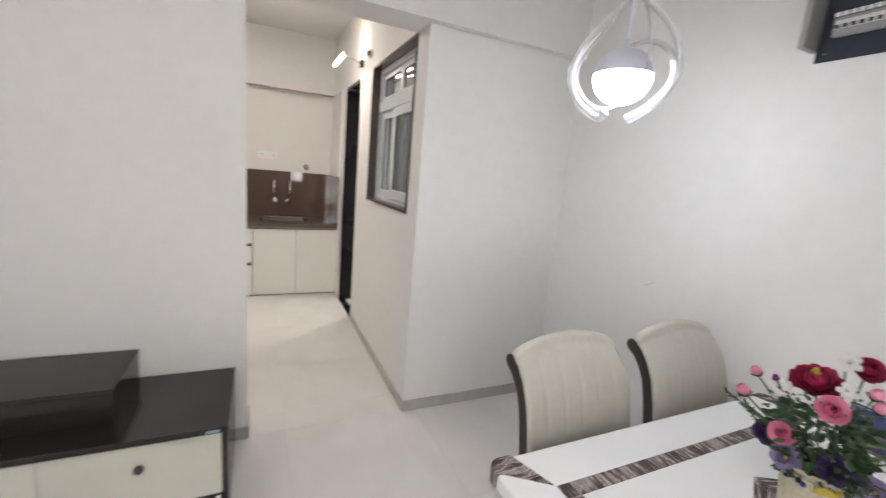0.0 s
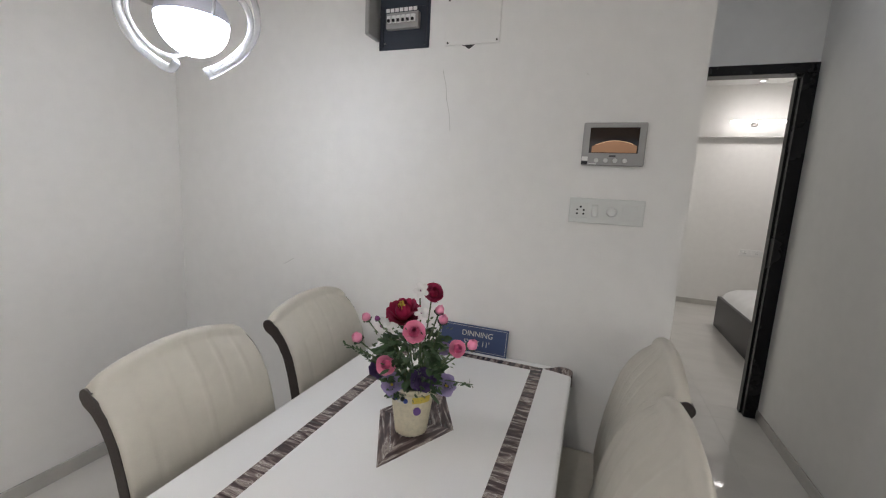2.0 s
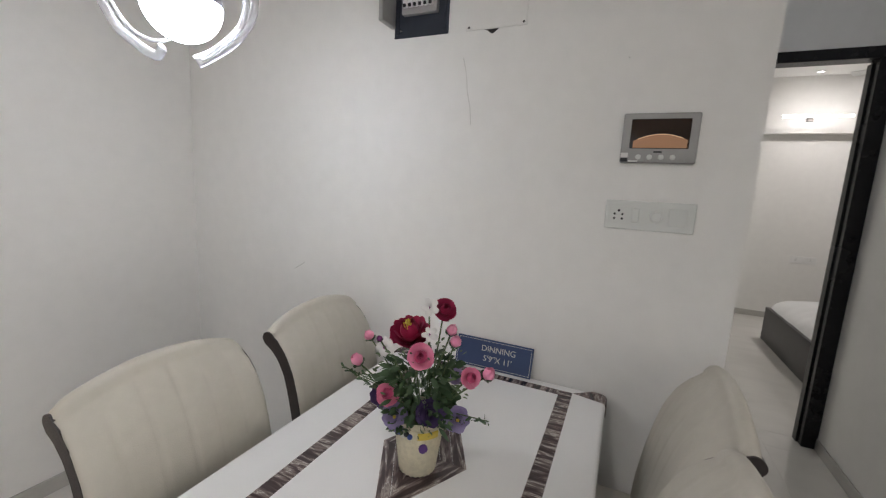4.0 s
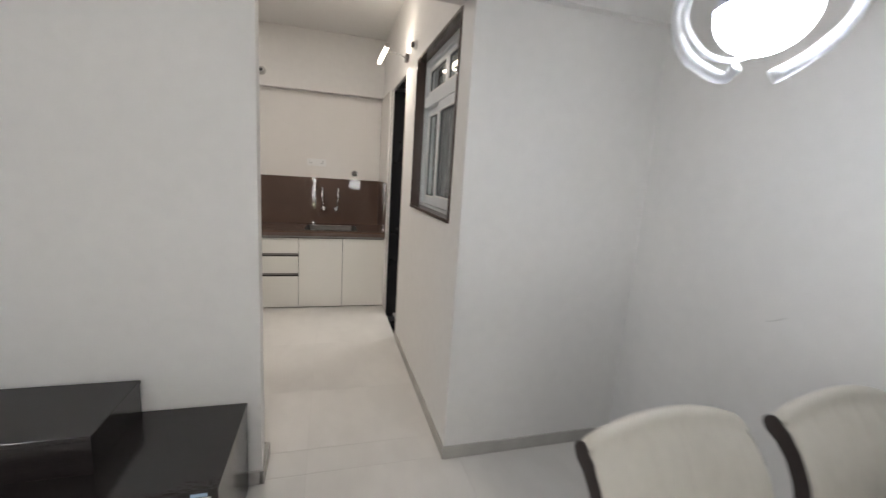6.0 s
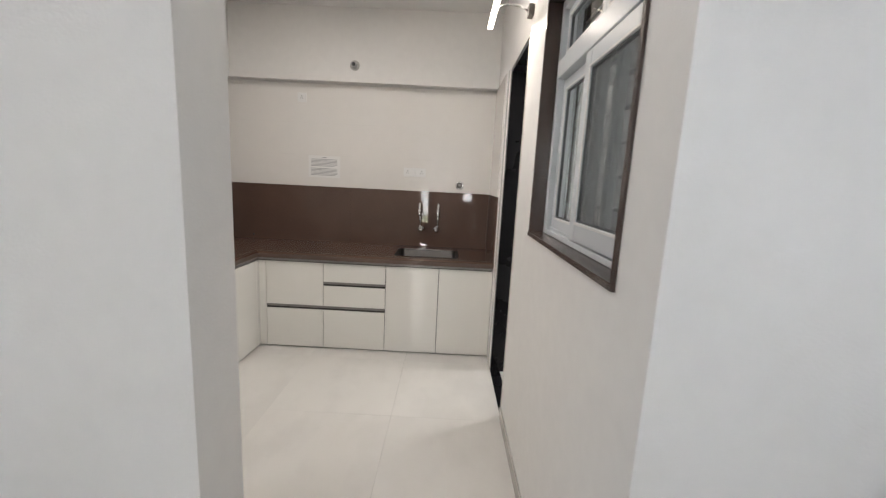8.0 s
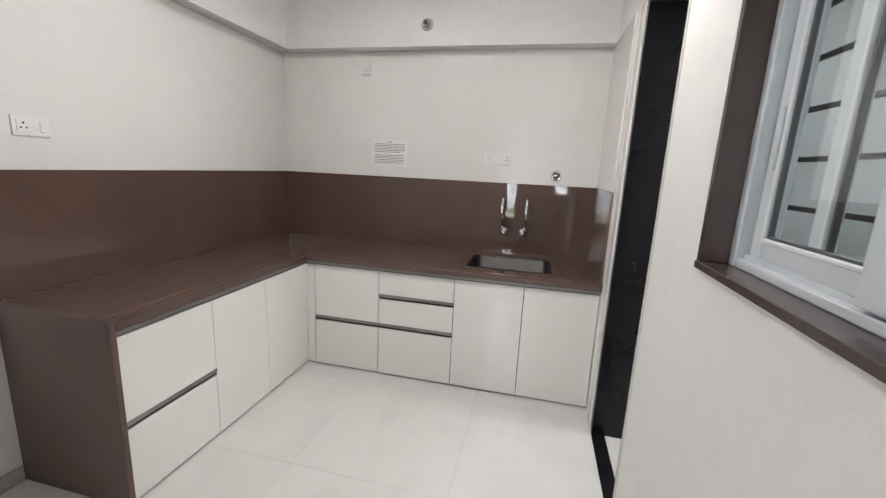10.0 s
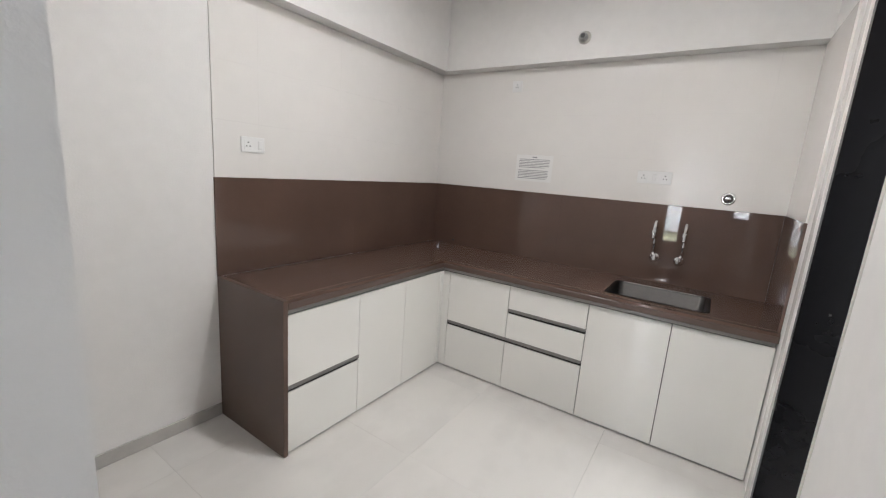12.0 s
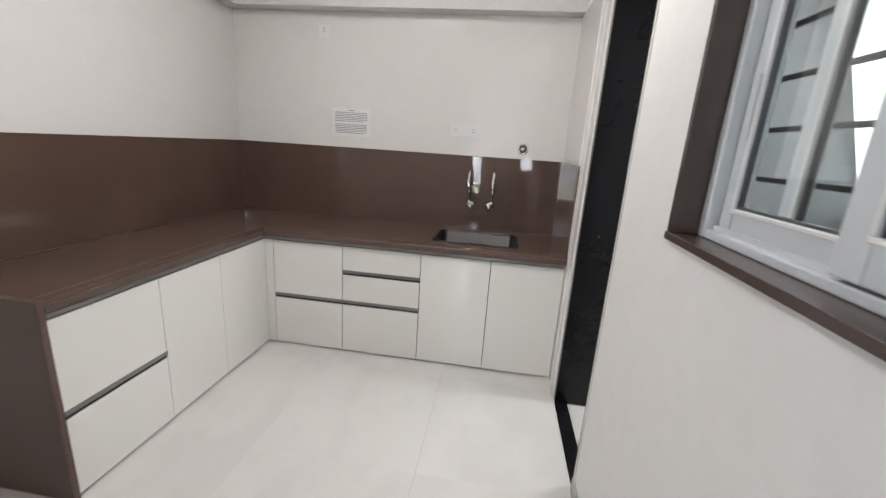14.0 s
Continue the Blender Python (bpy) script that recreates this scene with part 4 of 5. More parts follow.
def petal(bm, base, axis, spin, tilt, length, width, cup, root=None, closing=False):
    """One cupped petal that leans away from axis by tilt radians."""
    axis = Vector(axis).normalized()
    ref = axis.orthogonal().normalized()
    ref = Matrix.Rotation(spin, 3, axis) @ ref
    out = ref
    acr = axis.cross(out)
    rows = []
    for j in range(5):
        t = j / 4
        lean = tilt * (1.25 - 0.75 * t) if closing else tilt * (0.35 + 0.8 * t)
        c = Vector(base) + length * t * (math.cos(lean) * axis + math.sin(lean) * out)
        w = width * (0.35 + 1.1 * t - 0.75 * t ** 3)
        rows.append([bm.verts.new(c + acr * w * s - out * cup * width * (s * s) + axis * 0.12 * width * math.sin(5 * s + spin * 3) * t) for s in (-1, -0.5, 0, 0.5, 1)])
    for q, w in zip(rows, rows[1:]):
        for k in range(4):
            bm.faces.new((q[k], q[k + 1], w[k + 1], w[k]))
    if root:
        for k in range(4):
            bm.faces.new((root, rows[0][k + 1], rows[0][k]))


def whorl(bm, c, axis, r, rings, rn, ruffle=0.0, foot=0.75, close=0.0):
    """Rings of broad cupped petals round an axis; a ring is (count, radius, height, curl), inner ring first."""
    axis = Vector(axis).normalized()
    e1 = axis.orthogonal().normalized()
    e2 = axis.cross(e1)
    root = bm.verts.new(Vector(c) - r * (foot + 0.04) * axis)
    for li, (n, rad, top, curl) in enumerate(rings):
        for k in range(n):
            a0 = 2 * math.pi * (k + 0.5 * (li % 2)) / n + rn.uniform(-0.18, 0.18)
            half = math.pi / n * rn.uniform(1.25, 1.5)
            rr, hh, ph = rad * rn.uniform(0.92, 1.06), top * rn.uniform(0.92, 1.08), rn.uniform(0, 6.28)
            rows = []
            for j in range(6):
                v = j / 5
                row = []
                for i in range(7):
                    u = i / 3 - 1
                    lip = max(0.0, v - 0.6) / 0.4
                    wave = ruffle * lip * math.sin(4.2 * u + ph)
                    ang = a0 + u * half * (0.55 + 0.45 * math.sin(math.pi * min(v, 0.62) / 1.24))
                    rad_ = 0.10 + (rr - 0.10) * math.sin(math.pi / 2 * v) ** 0.75 * (1 - close * lip ** 1.5) + 0.09 * u * v + curl * lip * lip * (1 - 0.3 * u * u) + 0.6 * wave
                    h = -foot + (hh + foot) * v ** 1.15 * (1 - 0.20 * u * u * v) - 0.55 * curl * lip * lip + wave
                    row.append(bm.verts.new(Vector(c) + r * (rad_ * (math.cos(ang) * e1 + math.sin(ang) * e2) + h * axis)))
                rows.append(row)
            for q, w in zip(rows, rows[1:]):
                for i in range(6):
                    bm.faces.new((q[i], q[i + 1], w[i + 1], w[i]))
            for i in range(6):
                bm.faces.new((root, rows[0][i + 1], rows[0][i]))


KINDS = {  # form: name and label
    "rose": ("rose", "open %s cloth rose on a green stem"), "bud": ("rosebud", "half-open %s cloth rosebud on a green stem"),
    "peony": ("peony", "full %s cloth peony with yellow stamens"), "lisianthus": ("lisianthus", "ruffled %s cloth bloom low in the bunch"),
    "orchid": ("orchid_bloom", "%s cloth orchid with a pink lip")}
COLOURS = {"crimson": "crimson", "pink": "pink", "white": "white", "violet": "dark violet", "lilac": "pale lilac", "purple": "purple"}


def flower(form, kind, x, y, z, r, seed):
    """One cloth flower of the bunch, facing outwards and upwards."""
    rn = random.Random(seed)
    c = Vector((x - PX, y - PY, z - TZ))
    out = Vector((c.x, c.y, 0)) * 3.0
    axis = {"rose": Vector((-0.72, -0.34, 0.50)), "bud": Vector((-0.25, -0.10, 0.80)), "peony": Vector((-0.45, -0.18, 0.85)),
            "lisianthus": Vector((-0.80, -0.38, 0.35)), "orchid": Vector((-0.75, -0.40, 0.25))}[form] + out
    axis.normalize()
    name, lab = KINDS[form]
    f = thing(name, lab % COLOURS[kind], "flower", (PX, PY, TZ), "flowers in the basket")
    head = bmesh.new()
    if form == "rose":
        whorl(head, c, axis, r, ((5, 0.74, 0.42, 0.12), (5, 0.92, 0.26, 0.16), (5, 1.02, 0.04, 0.16)), rn, 0.03)
        heart = bmesh.new()
        whorl(heart, c, axis, r, ((2, 0.16, 0.66, 0.0), (3, 0.30, 0.66, 0.0), (3, 0.46, 0.60, 0.0), (4, 0.62, 0.52, 0.0)), rn, 0.02, close=0.5)
    elif form == "peony":
        whorl(head, c, axis, r, ((7, 0.76, 0.36, 0.10), (8, 0.94, 0.14, 0.14), (8, 1.06, -0.10, 0.12)), rn, 0.09)
        heart = bmesh.new()
        whorl(heart, c, axis, r, ((3, 0.24, 0.56, 0.0), (5, 0.42, 0.56, 0.0), (6, 0.60, 0.50, 0.0)), rn, 0.07, close=0.4)
        seeds = bmesh.new()
        for k in range(22):
            a, q = rn.uniform(0, 6.28), 0.26 * r * math.sqrt(rn.random())
            e1 = axis.orthogonal().normalized()
            p = c + q * (math.cos(a) * e1 + math.sin(a) * axis.cross(e1))
            rod(seeds, p + 0.05 * r * axis, p + r * rn.uniform(0.50, 0.62) * axis, 0.0011, 0.0017, 5)
        part("stamens", seeds, YELLOW, f, "yellow stamens")
    elif form == "bud":
        whorl(head, c, axis, r, ((2, 0.20, 0.86, 0.0), (3, 0.40, 0.84, 0.0), (4, 0.62, 0.76, 0.0), (5, 0.84, 0.60, 0.0)), rn, 0.03, 0.85, close=0.42)
        sepals = bmesh.new()
        whorl(sepals, c - axis * 0.12 * r, axis, r, ((5, 0.62, -0.15, 0.25),), rn, 0.02, 0.85)
        part("sepals", sepals, LEAF, f, "green sepals", True)
    elif form == "lisianthus":
        whorl(head, c, axis, r, ((3, 0.34, 0.34, 0.04), (4, 0.60, 0.28, 0.10), (5, 0.80, 0.14, 0.16), (5, 0.98, -0.04, 0.16)), rn, 0.12, 0.40)
        eye_ = bmesh.new()
        for k in range(7):
            a = 0.9 * k
            e1 = axis.orthogonal().normalized()
            rod(eye_, c - 0.3 * r * axis, c + 0.16 * r * axis + 0.10 * r * (math.cos(a) * e1 + math.sin(a) * axis.cross(e1)), 0.0009, 0.0016, 5)
        part("stamens", eye_, YELLOW if kind == "lilac" else PETALS["violet"], f)
    else:
        for k in range(5):
            petal(head, c, axis, 2 * math.pi * k / 5 + 0.3, rn.uniform(0.85, 1.5), r * rn.uniform(0.85, 1.15), r * rn.uniform(0.34, 0.46), 0.35)
        lip = bmesh.new()
        for k in range(3):
            petal(lip, c, axis, 4.0 + 0.7 * k, 0.7, r * 0.30, r * 0.10, 0.4)
        part("lip", lip, PETALS["purple"], f, "pink-purple lip", True)
    part("bloom", head, PETALS[kind], f, smooth=True)
    if form in ("rose", "peony"):
        part("heart", heart, HEART[kind], f, "deeper coloured inner petals", True)
    foot = Vector((rn.uniform(-0.03, 0.03), rn.uniform(-0.03, 0.03), 0.12))
    mid = (c + foot) / 2 + Vector((0, 0, 0.015))
    part("stem", tube(bmesh.new(), [foot, mid, c - axis * r * 0.7], 0.0022, 6), STEM, f, smooth=True)


BLOOMS = (("peony", "crimson", 2.400, 2.218, 1.118, 0.044), ("rose", "pink", 2.352, 2.158, 1.078, 0.028), ("rose", "pink", 2.312, 2.222, 0.985, 0.024), ("bud", "pink", 2.352, 2.340, 1.027, 0.021),
          ("bud", "pink", 2.425, 2.354, 1.066, 0.018), ("bud", "purple", 2.365, 2.282, 1.092, 0.010), ("orchid", "white", 2.383, 2.273, 1.065, 0.032), ("lisianthus", "lilac", 2.322, 2.205, 0.926, 0.029),
          ("lisianthus", "violet", 2.350, 2.125, 0.945, 0.032), ("lisianthus", "lilac", 2.385, 2.068, 0.925, 0.028), ("rose", "pink", 2.386, 2.040, 1.040, 0.021), ("bud", "pink", 2.406, 2.005, 1.050, 0.020),
          ("rose", "crimson", 2.460, 2.148, 1.168, 0.026), ("orchid", "white", 2.430, 2.178, 1.176, 0.026), ("orchid", "white", 2.395, 2.158, 1.120, 0.021), ("bud", "pink", 2.465, 2.128, 1.114, 0.019),
          ("bud", "pink", 2.450, 2.110, 1.092, 0.019), ("lisianthus", "violet", 2.368, 2.277, 0.938, 0.027), ("lisianthus", "lilac", 2.410, 2.086, 1.021, 0.017))
for i, b in enumerate(BLOOMS):
    flower(*b, seed=i + 3)


def leaf(bm, base, way, spin, length, width, droop):
    """A pointed leaf folded along its midrib."""
    way = Vector(way).normalized()
    side_ = Matrix.Rotation(spin, 3, way) @ way.orthogonal().normalized()
    up_ = side_.cross(way)
    rows = []
    for j in range(6):
        t = j / 5
        p = Vector(base) + length * (t * way - droop * t * t * Vector((0, 0, 1)))
        w = width * math.sin(math.pi * min(0.97, 0.06 + 0.94 * t)) ** 0.85
        rows.append([bm.verts.new(p + w * side_ * s_ + 0.35 * w * abs(s_) * up_) for s_ in (-1, 0, 1)])
    for q, w in zip(rows, rows[1:]):
        for k in range(2):
            bm.faces.new((q[k], q[k + 1], w[k + 1], w[k]))


def greens(name, label, mat, count, seed, size, high, wide):
    rn = random.Random(seed)
    bm = bmesh.new()
    for k in range(count):
        a, h = rn.uniform(0, 2 * math.pi), rn.uniform(0.125, high)
        rr = 0.015 + wide * math.sqrt(rn.random()) * math.sin(math.pi * (h - 0.04) / 0.40)
        c = Vector((rr * math.cos(a), rr * math.sin(a), h))
        d = Vector((math.cos(a), math.sin(a), rn.uniform(-0.3, 1.1))).normalized()
        leaf(bm, c, d, rn.uniform(-0.9, 0.9), size * rn.uniform(0.7, 1.35), size * rn.uniform(0.20, 0.30), rn.uniform(0.0, 0.35))
    ob = solid(name, bm, mat, label, "leaves", kind="stuff", smooth=True)
    ob.location = (PX, PY, TZ)


greens("bouquet_leaves", "dark green pointed cloth leaves filling the bunch", LEAF, 430, 5, 0.029, 0.285, 0.078)
greens("bouquet_sprigs", "pale green sprigs between the cloth flowers", LEAFPALE, 260, 9, 0.014, 0.33, 0.100)
rn = random.Random(2)
for k, (dx, dy, dz) in enumerate(((-0.01, -0.185, 0.185), (0.02, 0.19, 0.20), (-0.10, 0.13, 0.26), (0.0, 0.12, 0.30), (-0.06, 0.20, 0.25))):
    sp = thing("fern_sprig", "thin green fern sprig sticking out of the bunch", "leaves", (PX, PY, TZ), "sprigs in the basket")
    tip = Vector((dx, dy, dz))
    root = Vector((0, 0, 0.13))
    part("stem", tube(bmesh.new(), [root, (root + tip) / 2 + Vector((0, 0, 0.02)), tip], 0.0014, 5), STEM, sp)
    bm = bmesh.new()
    for q in range(14):
        p = root.lerp(tip, 0.45 + 0.55 * q / 14)
        petal(bm, p, (tip - root).normalized() + Vector((0.4 * (-1) ** q, 0.3 * (-1) ** q, 0.3)), q * 2.4, 0.6, 0.016, 0.004, 0.3)
    part("leaflets", bm, LEAF, sp)

# room sign leaning on the wall
sg = tagged(new("room_sign"), "blue sign board with pale lettering on the table", "sign")
part("board", boxes((-0.157, 0.157, -0.004, 0.004, 0, 0.117), bevel=0.001), SIGNBLUE, sg)
part("border", boxes((-0.151, 0.151, -0.0046, -0.004, 0.109, 0.1105), (-0.151, 0.151, -0.0046, -0.004, 0.0065, 0.008), (-0.151, -0.1495, -0.0046, -0.004, 0.008, 0.109),
                     (0.1495, 0.151, -0.0046, -0.004, 0.008, 0.109)), PALE, sg, "thin pale border line")


def text(body, size, m, mat, parent, name="lettering", depth=0.0006):
    cu = bpy.data.curves.new(name, "FONT")
    cu.body, cu.size, cu.align_x, cu.align_y, cu.extrude = body, size, "CENTER", "CENTER", depth
    cu.materials.append(mat)
    ob = new(name, cu)
    ob.parent = parent
    ob.matrix_basis = m
    return ob


text("DINNING", 0.033, pose(0.02, -0.0048, 0.079, 90), PALE, sg)
text("5'9\"X 11'", 0.032, pose(0.02, -0.0048, 0.040, 90), PALE, sg)
sg.matrix_world = pose(BX - 0.036, 2.177, TZ + 0.0015, 0, 0, -90) @ pose(0, 0, 0, -14)

# pendant lamp
LX0, LY0, LZ0 = 2.295, 2.885, 1.914
ACRYL = clear("clear_acrylic", (0.95, 0.96, 0.98), 0.12, 1.42)
ACRYL.node_tree.nodes["Principled BSDF"].inputs["Transmission Weight"].default_value = 0.66
SILVER = material("silver_grey_metal", (0.68, 0.70, 0.80), 0.35, 0.15, 30, 0.06)
pl = thing("pendant_lamp", "lit pendant lamp with clear leaf-shaped loops", "pendant lamp", (LX0, LY0, LZ0))
part("diffuser", lathe(bmesh.new(), [(0.096 * math.sin(a), 0.005 - 0.096 * math.cos(a)) for a in [math.pi / 2 * k / 12 + 0.0001 for k in range(13)]], sides=40), LED_COOL, pl, "glowing white half globe", True)
part("cap", lathe(bmesh.new(), [(0.097 * math.cos(a), 0.008 + 0.088 * math.sin(a)) for a in [math.pi / 2 * k / 10 for k in range(11)]][:10] + [(0.012, 0.10), (0.010, 0.125), (0.0005, 0.127)], sides=40), SILVER, pl, "silver half globe cap", True)
part("stem", rod(bmesh.new(), (0, 0, 0.12), (0, 0, 1.085), 0.009, None, 12), SILVER, pl)
part("canopy", lathe(bmesh.new(), [(0.0, 1.06), (0.055, 1.065), (0.06, 1.105)]), SILVER, pl, "round ceiling cup", True)
ACROSS, TOWARDS = Vector((0.735, -0.678, 0)), Vector((-0.678, -0.735, 0))


def ribbon(name, label, stops, radius, squash, swell=0.0):
    """A smooth bent ribbon through stops (across, up, towards the room), in globe radii."""
    p = [0.096 * (ACROSS * u + Vector((0, 0, w)) + TOWARDS * d) for u, w, d in stops]
    p = [2 * p[0] - p[1]] + p + [2 * p[-1] - p[-2]]
    pts = []
    for k in range(1, len(p) - 2):
        for q in range(7):
            t = q / 7
            pts.append(0.5 * (2 * p[k] + (p[k + 1] - p[k - 1]) * t + (2 * p[k - 1] - 5 * p[k] + 4 * p[k + 1] - p[k + 2]) * t * t + (3 * p[k] - p[k - 1] - 3 * p[k + 1] + p[k + 2]) * t ** 3))
    pts.append(p[-2])
    m = len(pts) - 1
    part(name, tube(bmesh.new(), pts, radius, 10, squash, [radius * (1 + swell * (i / m) ** 2) for i in range(m + 1)]), ACRYL, pl, label, True)


ribbon("loop", "clear curved acrylic ribbon", ((-0.2, 2.7, 0), (-0.75, 1.9, 0.2), (-1.45, 1.05, 0.3), (-1.82, 0.1, 0.2), (-1.55, -0.75, 0.1), (-1.05, -1.22, 0.1), (-0.62, -1.45, 0.2), (-0.42, -1.28, 0.45)), 0.011, 0.6, 0.3)
ribbon("loop", "clear curved acrylic ribbon", ((0.2, 2.7, 0), (1.0, 2.15, -0.3), (1.68, 1.3, -0.4), (1.8, 0.3, -0.2), (1.35, -0.65, 0.1), (0.75, -1.2, 0.2), (0.32, -1.48, 0.2)), 0.011, 0.6, 0.6)
ribbon("loop", "clear curved acrylic ribbon", ((-0.6, 0.7, -1.3), (0.0, 1.3, -1.2), (0.6, 1.5, -0.9), (1.2, 1.25, -0.4), (1.58, 0.5, 0.1), (1.5, -0.3, 0.4), (1.0, -0.95, 0.4), (0.45, -1.4, 0.3)), 0.010, 0.6, 0.4)
ribbon("inner_loop", "thin inner acrylic ribbon", ((0.32, 2.4, 0.4), (0.6, 1.1, 1.1), (0.6, 0.0, 1.3), (0.25, -0.8, 1.1), (-0.35, -1.2, 0.8), (-0.95, -1.05, 0.5), (-1.4, -0.55, 0.3), (-1.62, 0.15, 0.1), (-1.3, 1.05, -0.2), (-0.6, 2.0, -0.2)), 0.006, 0.7)

# ---- on the dining wall ----
db = tagged(new("distribution_board"), "dark open distribution board with a row of breakers", "fuse box")
part("back_plate", boxes((-0.121, 0.121, -0.006, 0, -0.112, 0.118), bevel=0.002), NAVY, db)
part("inner_frame", boxes((-0.108, 0.108, -0.010, -0.006, 0.055, 0.112), (-0.108, -0.098, -0.010, -0.006, -0.10, 0.055), (0.098, 0.108, -0.010, -0.006, -0.10, 0.055)), NAVY, db)
part("breaker_rail", boxes((-0.075, 0.078, -0.030, -0.006, -0.034, 0.030), bevel=0.002), GREYPLASTIC, db, "grey breaker cover")
for k in range(6):
    x = -0.066 + 0.0225 * k
    b = part("breaker", boxes((x, x + 0.019, -0.040, -0.030, -0.012, 0.016), bevel=0.0015), PLASTIC, db)
    part("toggle", boxes((x + 0.004, x + 0.015, -0.047, -0.040, -0.012, 0.000), bevel=0.001), BLACK, b, "black toggle")
part("cable_caps", boxes(*[(-0.074 + 0.0215 * k, -0.058 + 0.0215 * k, -0.033, -0.030, 0.032, 0.046) for k in range(7)]), PLASTIC, db)
part("cover_door", boxes((-0.136, -0.116, -0.105, -0.004, -0.075, 0.118), bevel=0.004), GREYPLASTIC, db, "grey cover door swung open")
part("small_screw", rod(rod(bmesh.new(), (-0.09, -0.008, -0.085), (-0.09, -0.006, -0.085), 0.004), (0.05, -0.008, 0.09), (0.05, -0.006, 0.09), 0.004), CHROME, db)
db.matrix_world = pose(BX, 2.58, 2.176, 0, 0, FACE_MX)
cp = tagged(new("cover_plate"), "white cover plate with small screws on the wall", "cover plate")
part("plate", boxes((-0.117, 0.117, -0.006, 0, -0.094, 0.094), bevel=0.002), PAINT, cp)
for x in (-0.105, 0.105):
    for z in (-0.083, 0.083):
        part("screw", rod(bmesh.new(), (x, -0.008, z), (x, -0.006, z), 0.004, None, 10), GAP, cp, "dark screw head")
part("chipped_plaster", plate(bmesh.new(), [(-0.045, -0.001), (0.012, -0.001), (0.004, 0.006), (-0.012, 0.016), (-0.02, 0.012), (-0.03, 0.004)], 0.0, 0.0015), GAP, cp, "chipped dark plaster under the plate").matrix_basis = pose(0.0, -0.0005, -0.0945, 90, 0, 0) @ Matrix.Diagonal((1, -1, 1, 1))
cp.matrix_world = pose(BX, 2.268, 2.157, 0, 0, FACE_MX)
vd = tagged(new("video_door_phone"), "silver-grey video door phone showing an amber picture", "door phone")
part("case", boxes((-0.11, 0.11, -0.022, 0, -0.079, 0.079), bevel=0.006, seg=3), GREYPLASTIC, vd)
SCREEN = material("dark_glossy_screen", (0.035, 0.020, 0.014), 0.06, 0, 20, 0.3)
scr = part("screen", boxes((-0.085, 0.085, -0.0235, -0.022, -0.033, 0.060), bevel=0.001), SCREEN, vd, "dark glossy screen")
ARC = [(0.080 * (k / 12) - 0.075 * (1 - k / 12), -0.016 + 0.028 * math.sin(math.pi * (0.08 + 0.80 * k / 12))) for k in range(13)]
SHOWN = plate(bmesh.new(), [(-0.075, -0.031)] + ARC + [(0.080, -0.031)], 0.0, 0.0004)
part("picture", SHOWN, glow("amber_screen_glow", (0.26, 0.135, 0.070), 0.42), scr, "glowing amber dome picture").matrix_basis = pose(0, -0.0236, 0, 90)
part("picture_line", tube(bmesh.new(), [(x, -0.0241, z) for x, z in ARC[1:12]], 0.0013, 6), glow("pale_screen_glow", (0.60, 0.42, 0.25), 0.55), scr, "bright arc across the picture")
part("maker_mark", boxes((-0.012, 0.012, -0.0228, -0.022, -0.046, -0.041)), BLACK, vd, "tiny dark mark")
for x in (-0.055, -0.022, 0.011, 0.044):
    part("button", rod(bmesh.new(), (x, -0.022, -0.060), (x, -0.0255, -0.060), 0.0085, 0.0075, 16), PLATEGREY, vd, "round pale button")
part("sticker", boxes((-0.108, -0.086, -0.0232, -0.022, -0.062, -0.047)), PAPER, vd, "white sticker")
part("sticker", boxes((-0.108, -0.086, -0.0232, -0.022, -0.076, -0.064)), BLACK, vd, "black sticker")
part("sticker", boxes((-0.084, -0.055, -0.0232, -0.022, -0.076, -0.071)), PAPER, vd, "white sticker strip")
vd.matrix_world = pose(BX, 1.686, 1.668, 0, 0, FACE_MX)
socket_plate("switch_board", "white modular switch board with a socket and a dial", pose(BX, 1.687, 1.416, 0, 0, FACE_MX), 0.27, 0.098,
             (("five", -0.092), ("switch", -0.040), ("dial", 0.022), ("blank", 0.085)), PLATEGREY)["category"] = "switch"
for i, pts in enumerate((((2.390, 1.97), (2.372, 1.90), (2.368, 1.85), (2.352, 1.79), (2.345, 1.72)), ((3.25, 1.03), (3.22, 1.045), (3.185, 1.068)), ((1.415 + 0.39, 1.93), (1.80, 1.925)))):
    bm = bmesh.new()
    tube(bm, [(BX - 0.0003, y, z) for y, z in pts], 0.0009, 5)
    solid("wall_crack", bm, SKIRT, "thin hairline crack in the white paint", "crack")

# ---- media unit ----
tv = thing("media_unit", "low dark wenge media unit with cream drawers", "media unit")
part("top", boxes((-1.32, 1.037, 3.462, 3.985, 0.412, 0.44), bevel=0.002), TVTOP, tv, "glossy dark wenge top")
part("carcass", boxes((-1.31, 1.030, 3.50, 3.985, 0.10, 0.412)), TVTOP, tv)
part("side_panel", boxes((1.012, 1.034, 3.475, 3.985, 0.0, 0.4115), bevel=0.001), TVTOP, tv)
part("plinth", boxes((-1.31, 1.011, 3.482, 3.95, 0.0, 0.118), bevel=0.002), TVTOP, tv, "dark base strip")
for k in range(4):
    x1 = 1.010 - 0.582 * k
    d = part("drawer_front", boxes((x1 - 0.579, x1, 3.476, 3.496, 0.121, 0.4085), bevel=0.002), CREAM, tv, "cream drawer front")
    part("knob", rod(rod(bmesh.new(), (x1 - 0.282, 3.476, 0.312), (x1 - 0.282, 3.464, 0.312), 0.009, None, 14), (x1 - 0.282, 3.464, 0.312), (x1 - 0.282, 3.452, 0.312), 0.017, 0.015, 18), STEEL, d, "round steel knob")
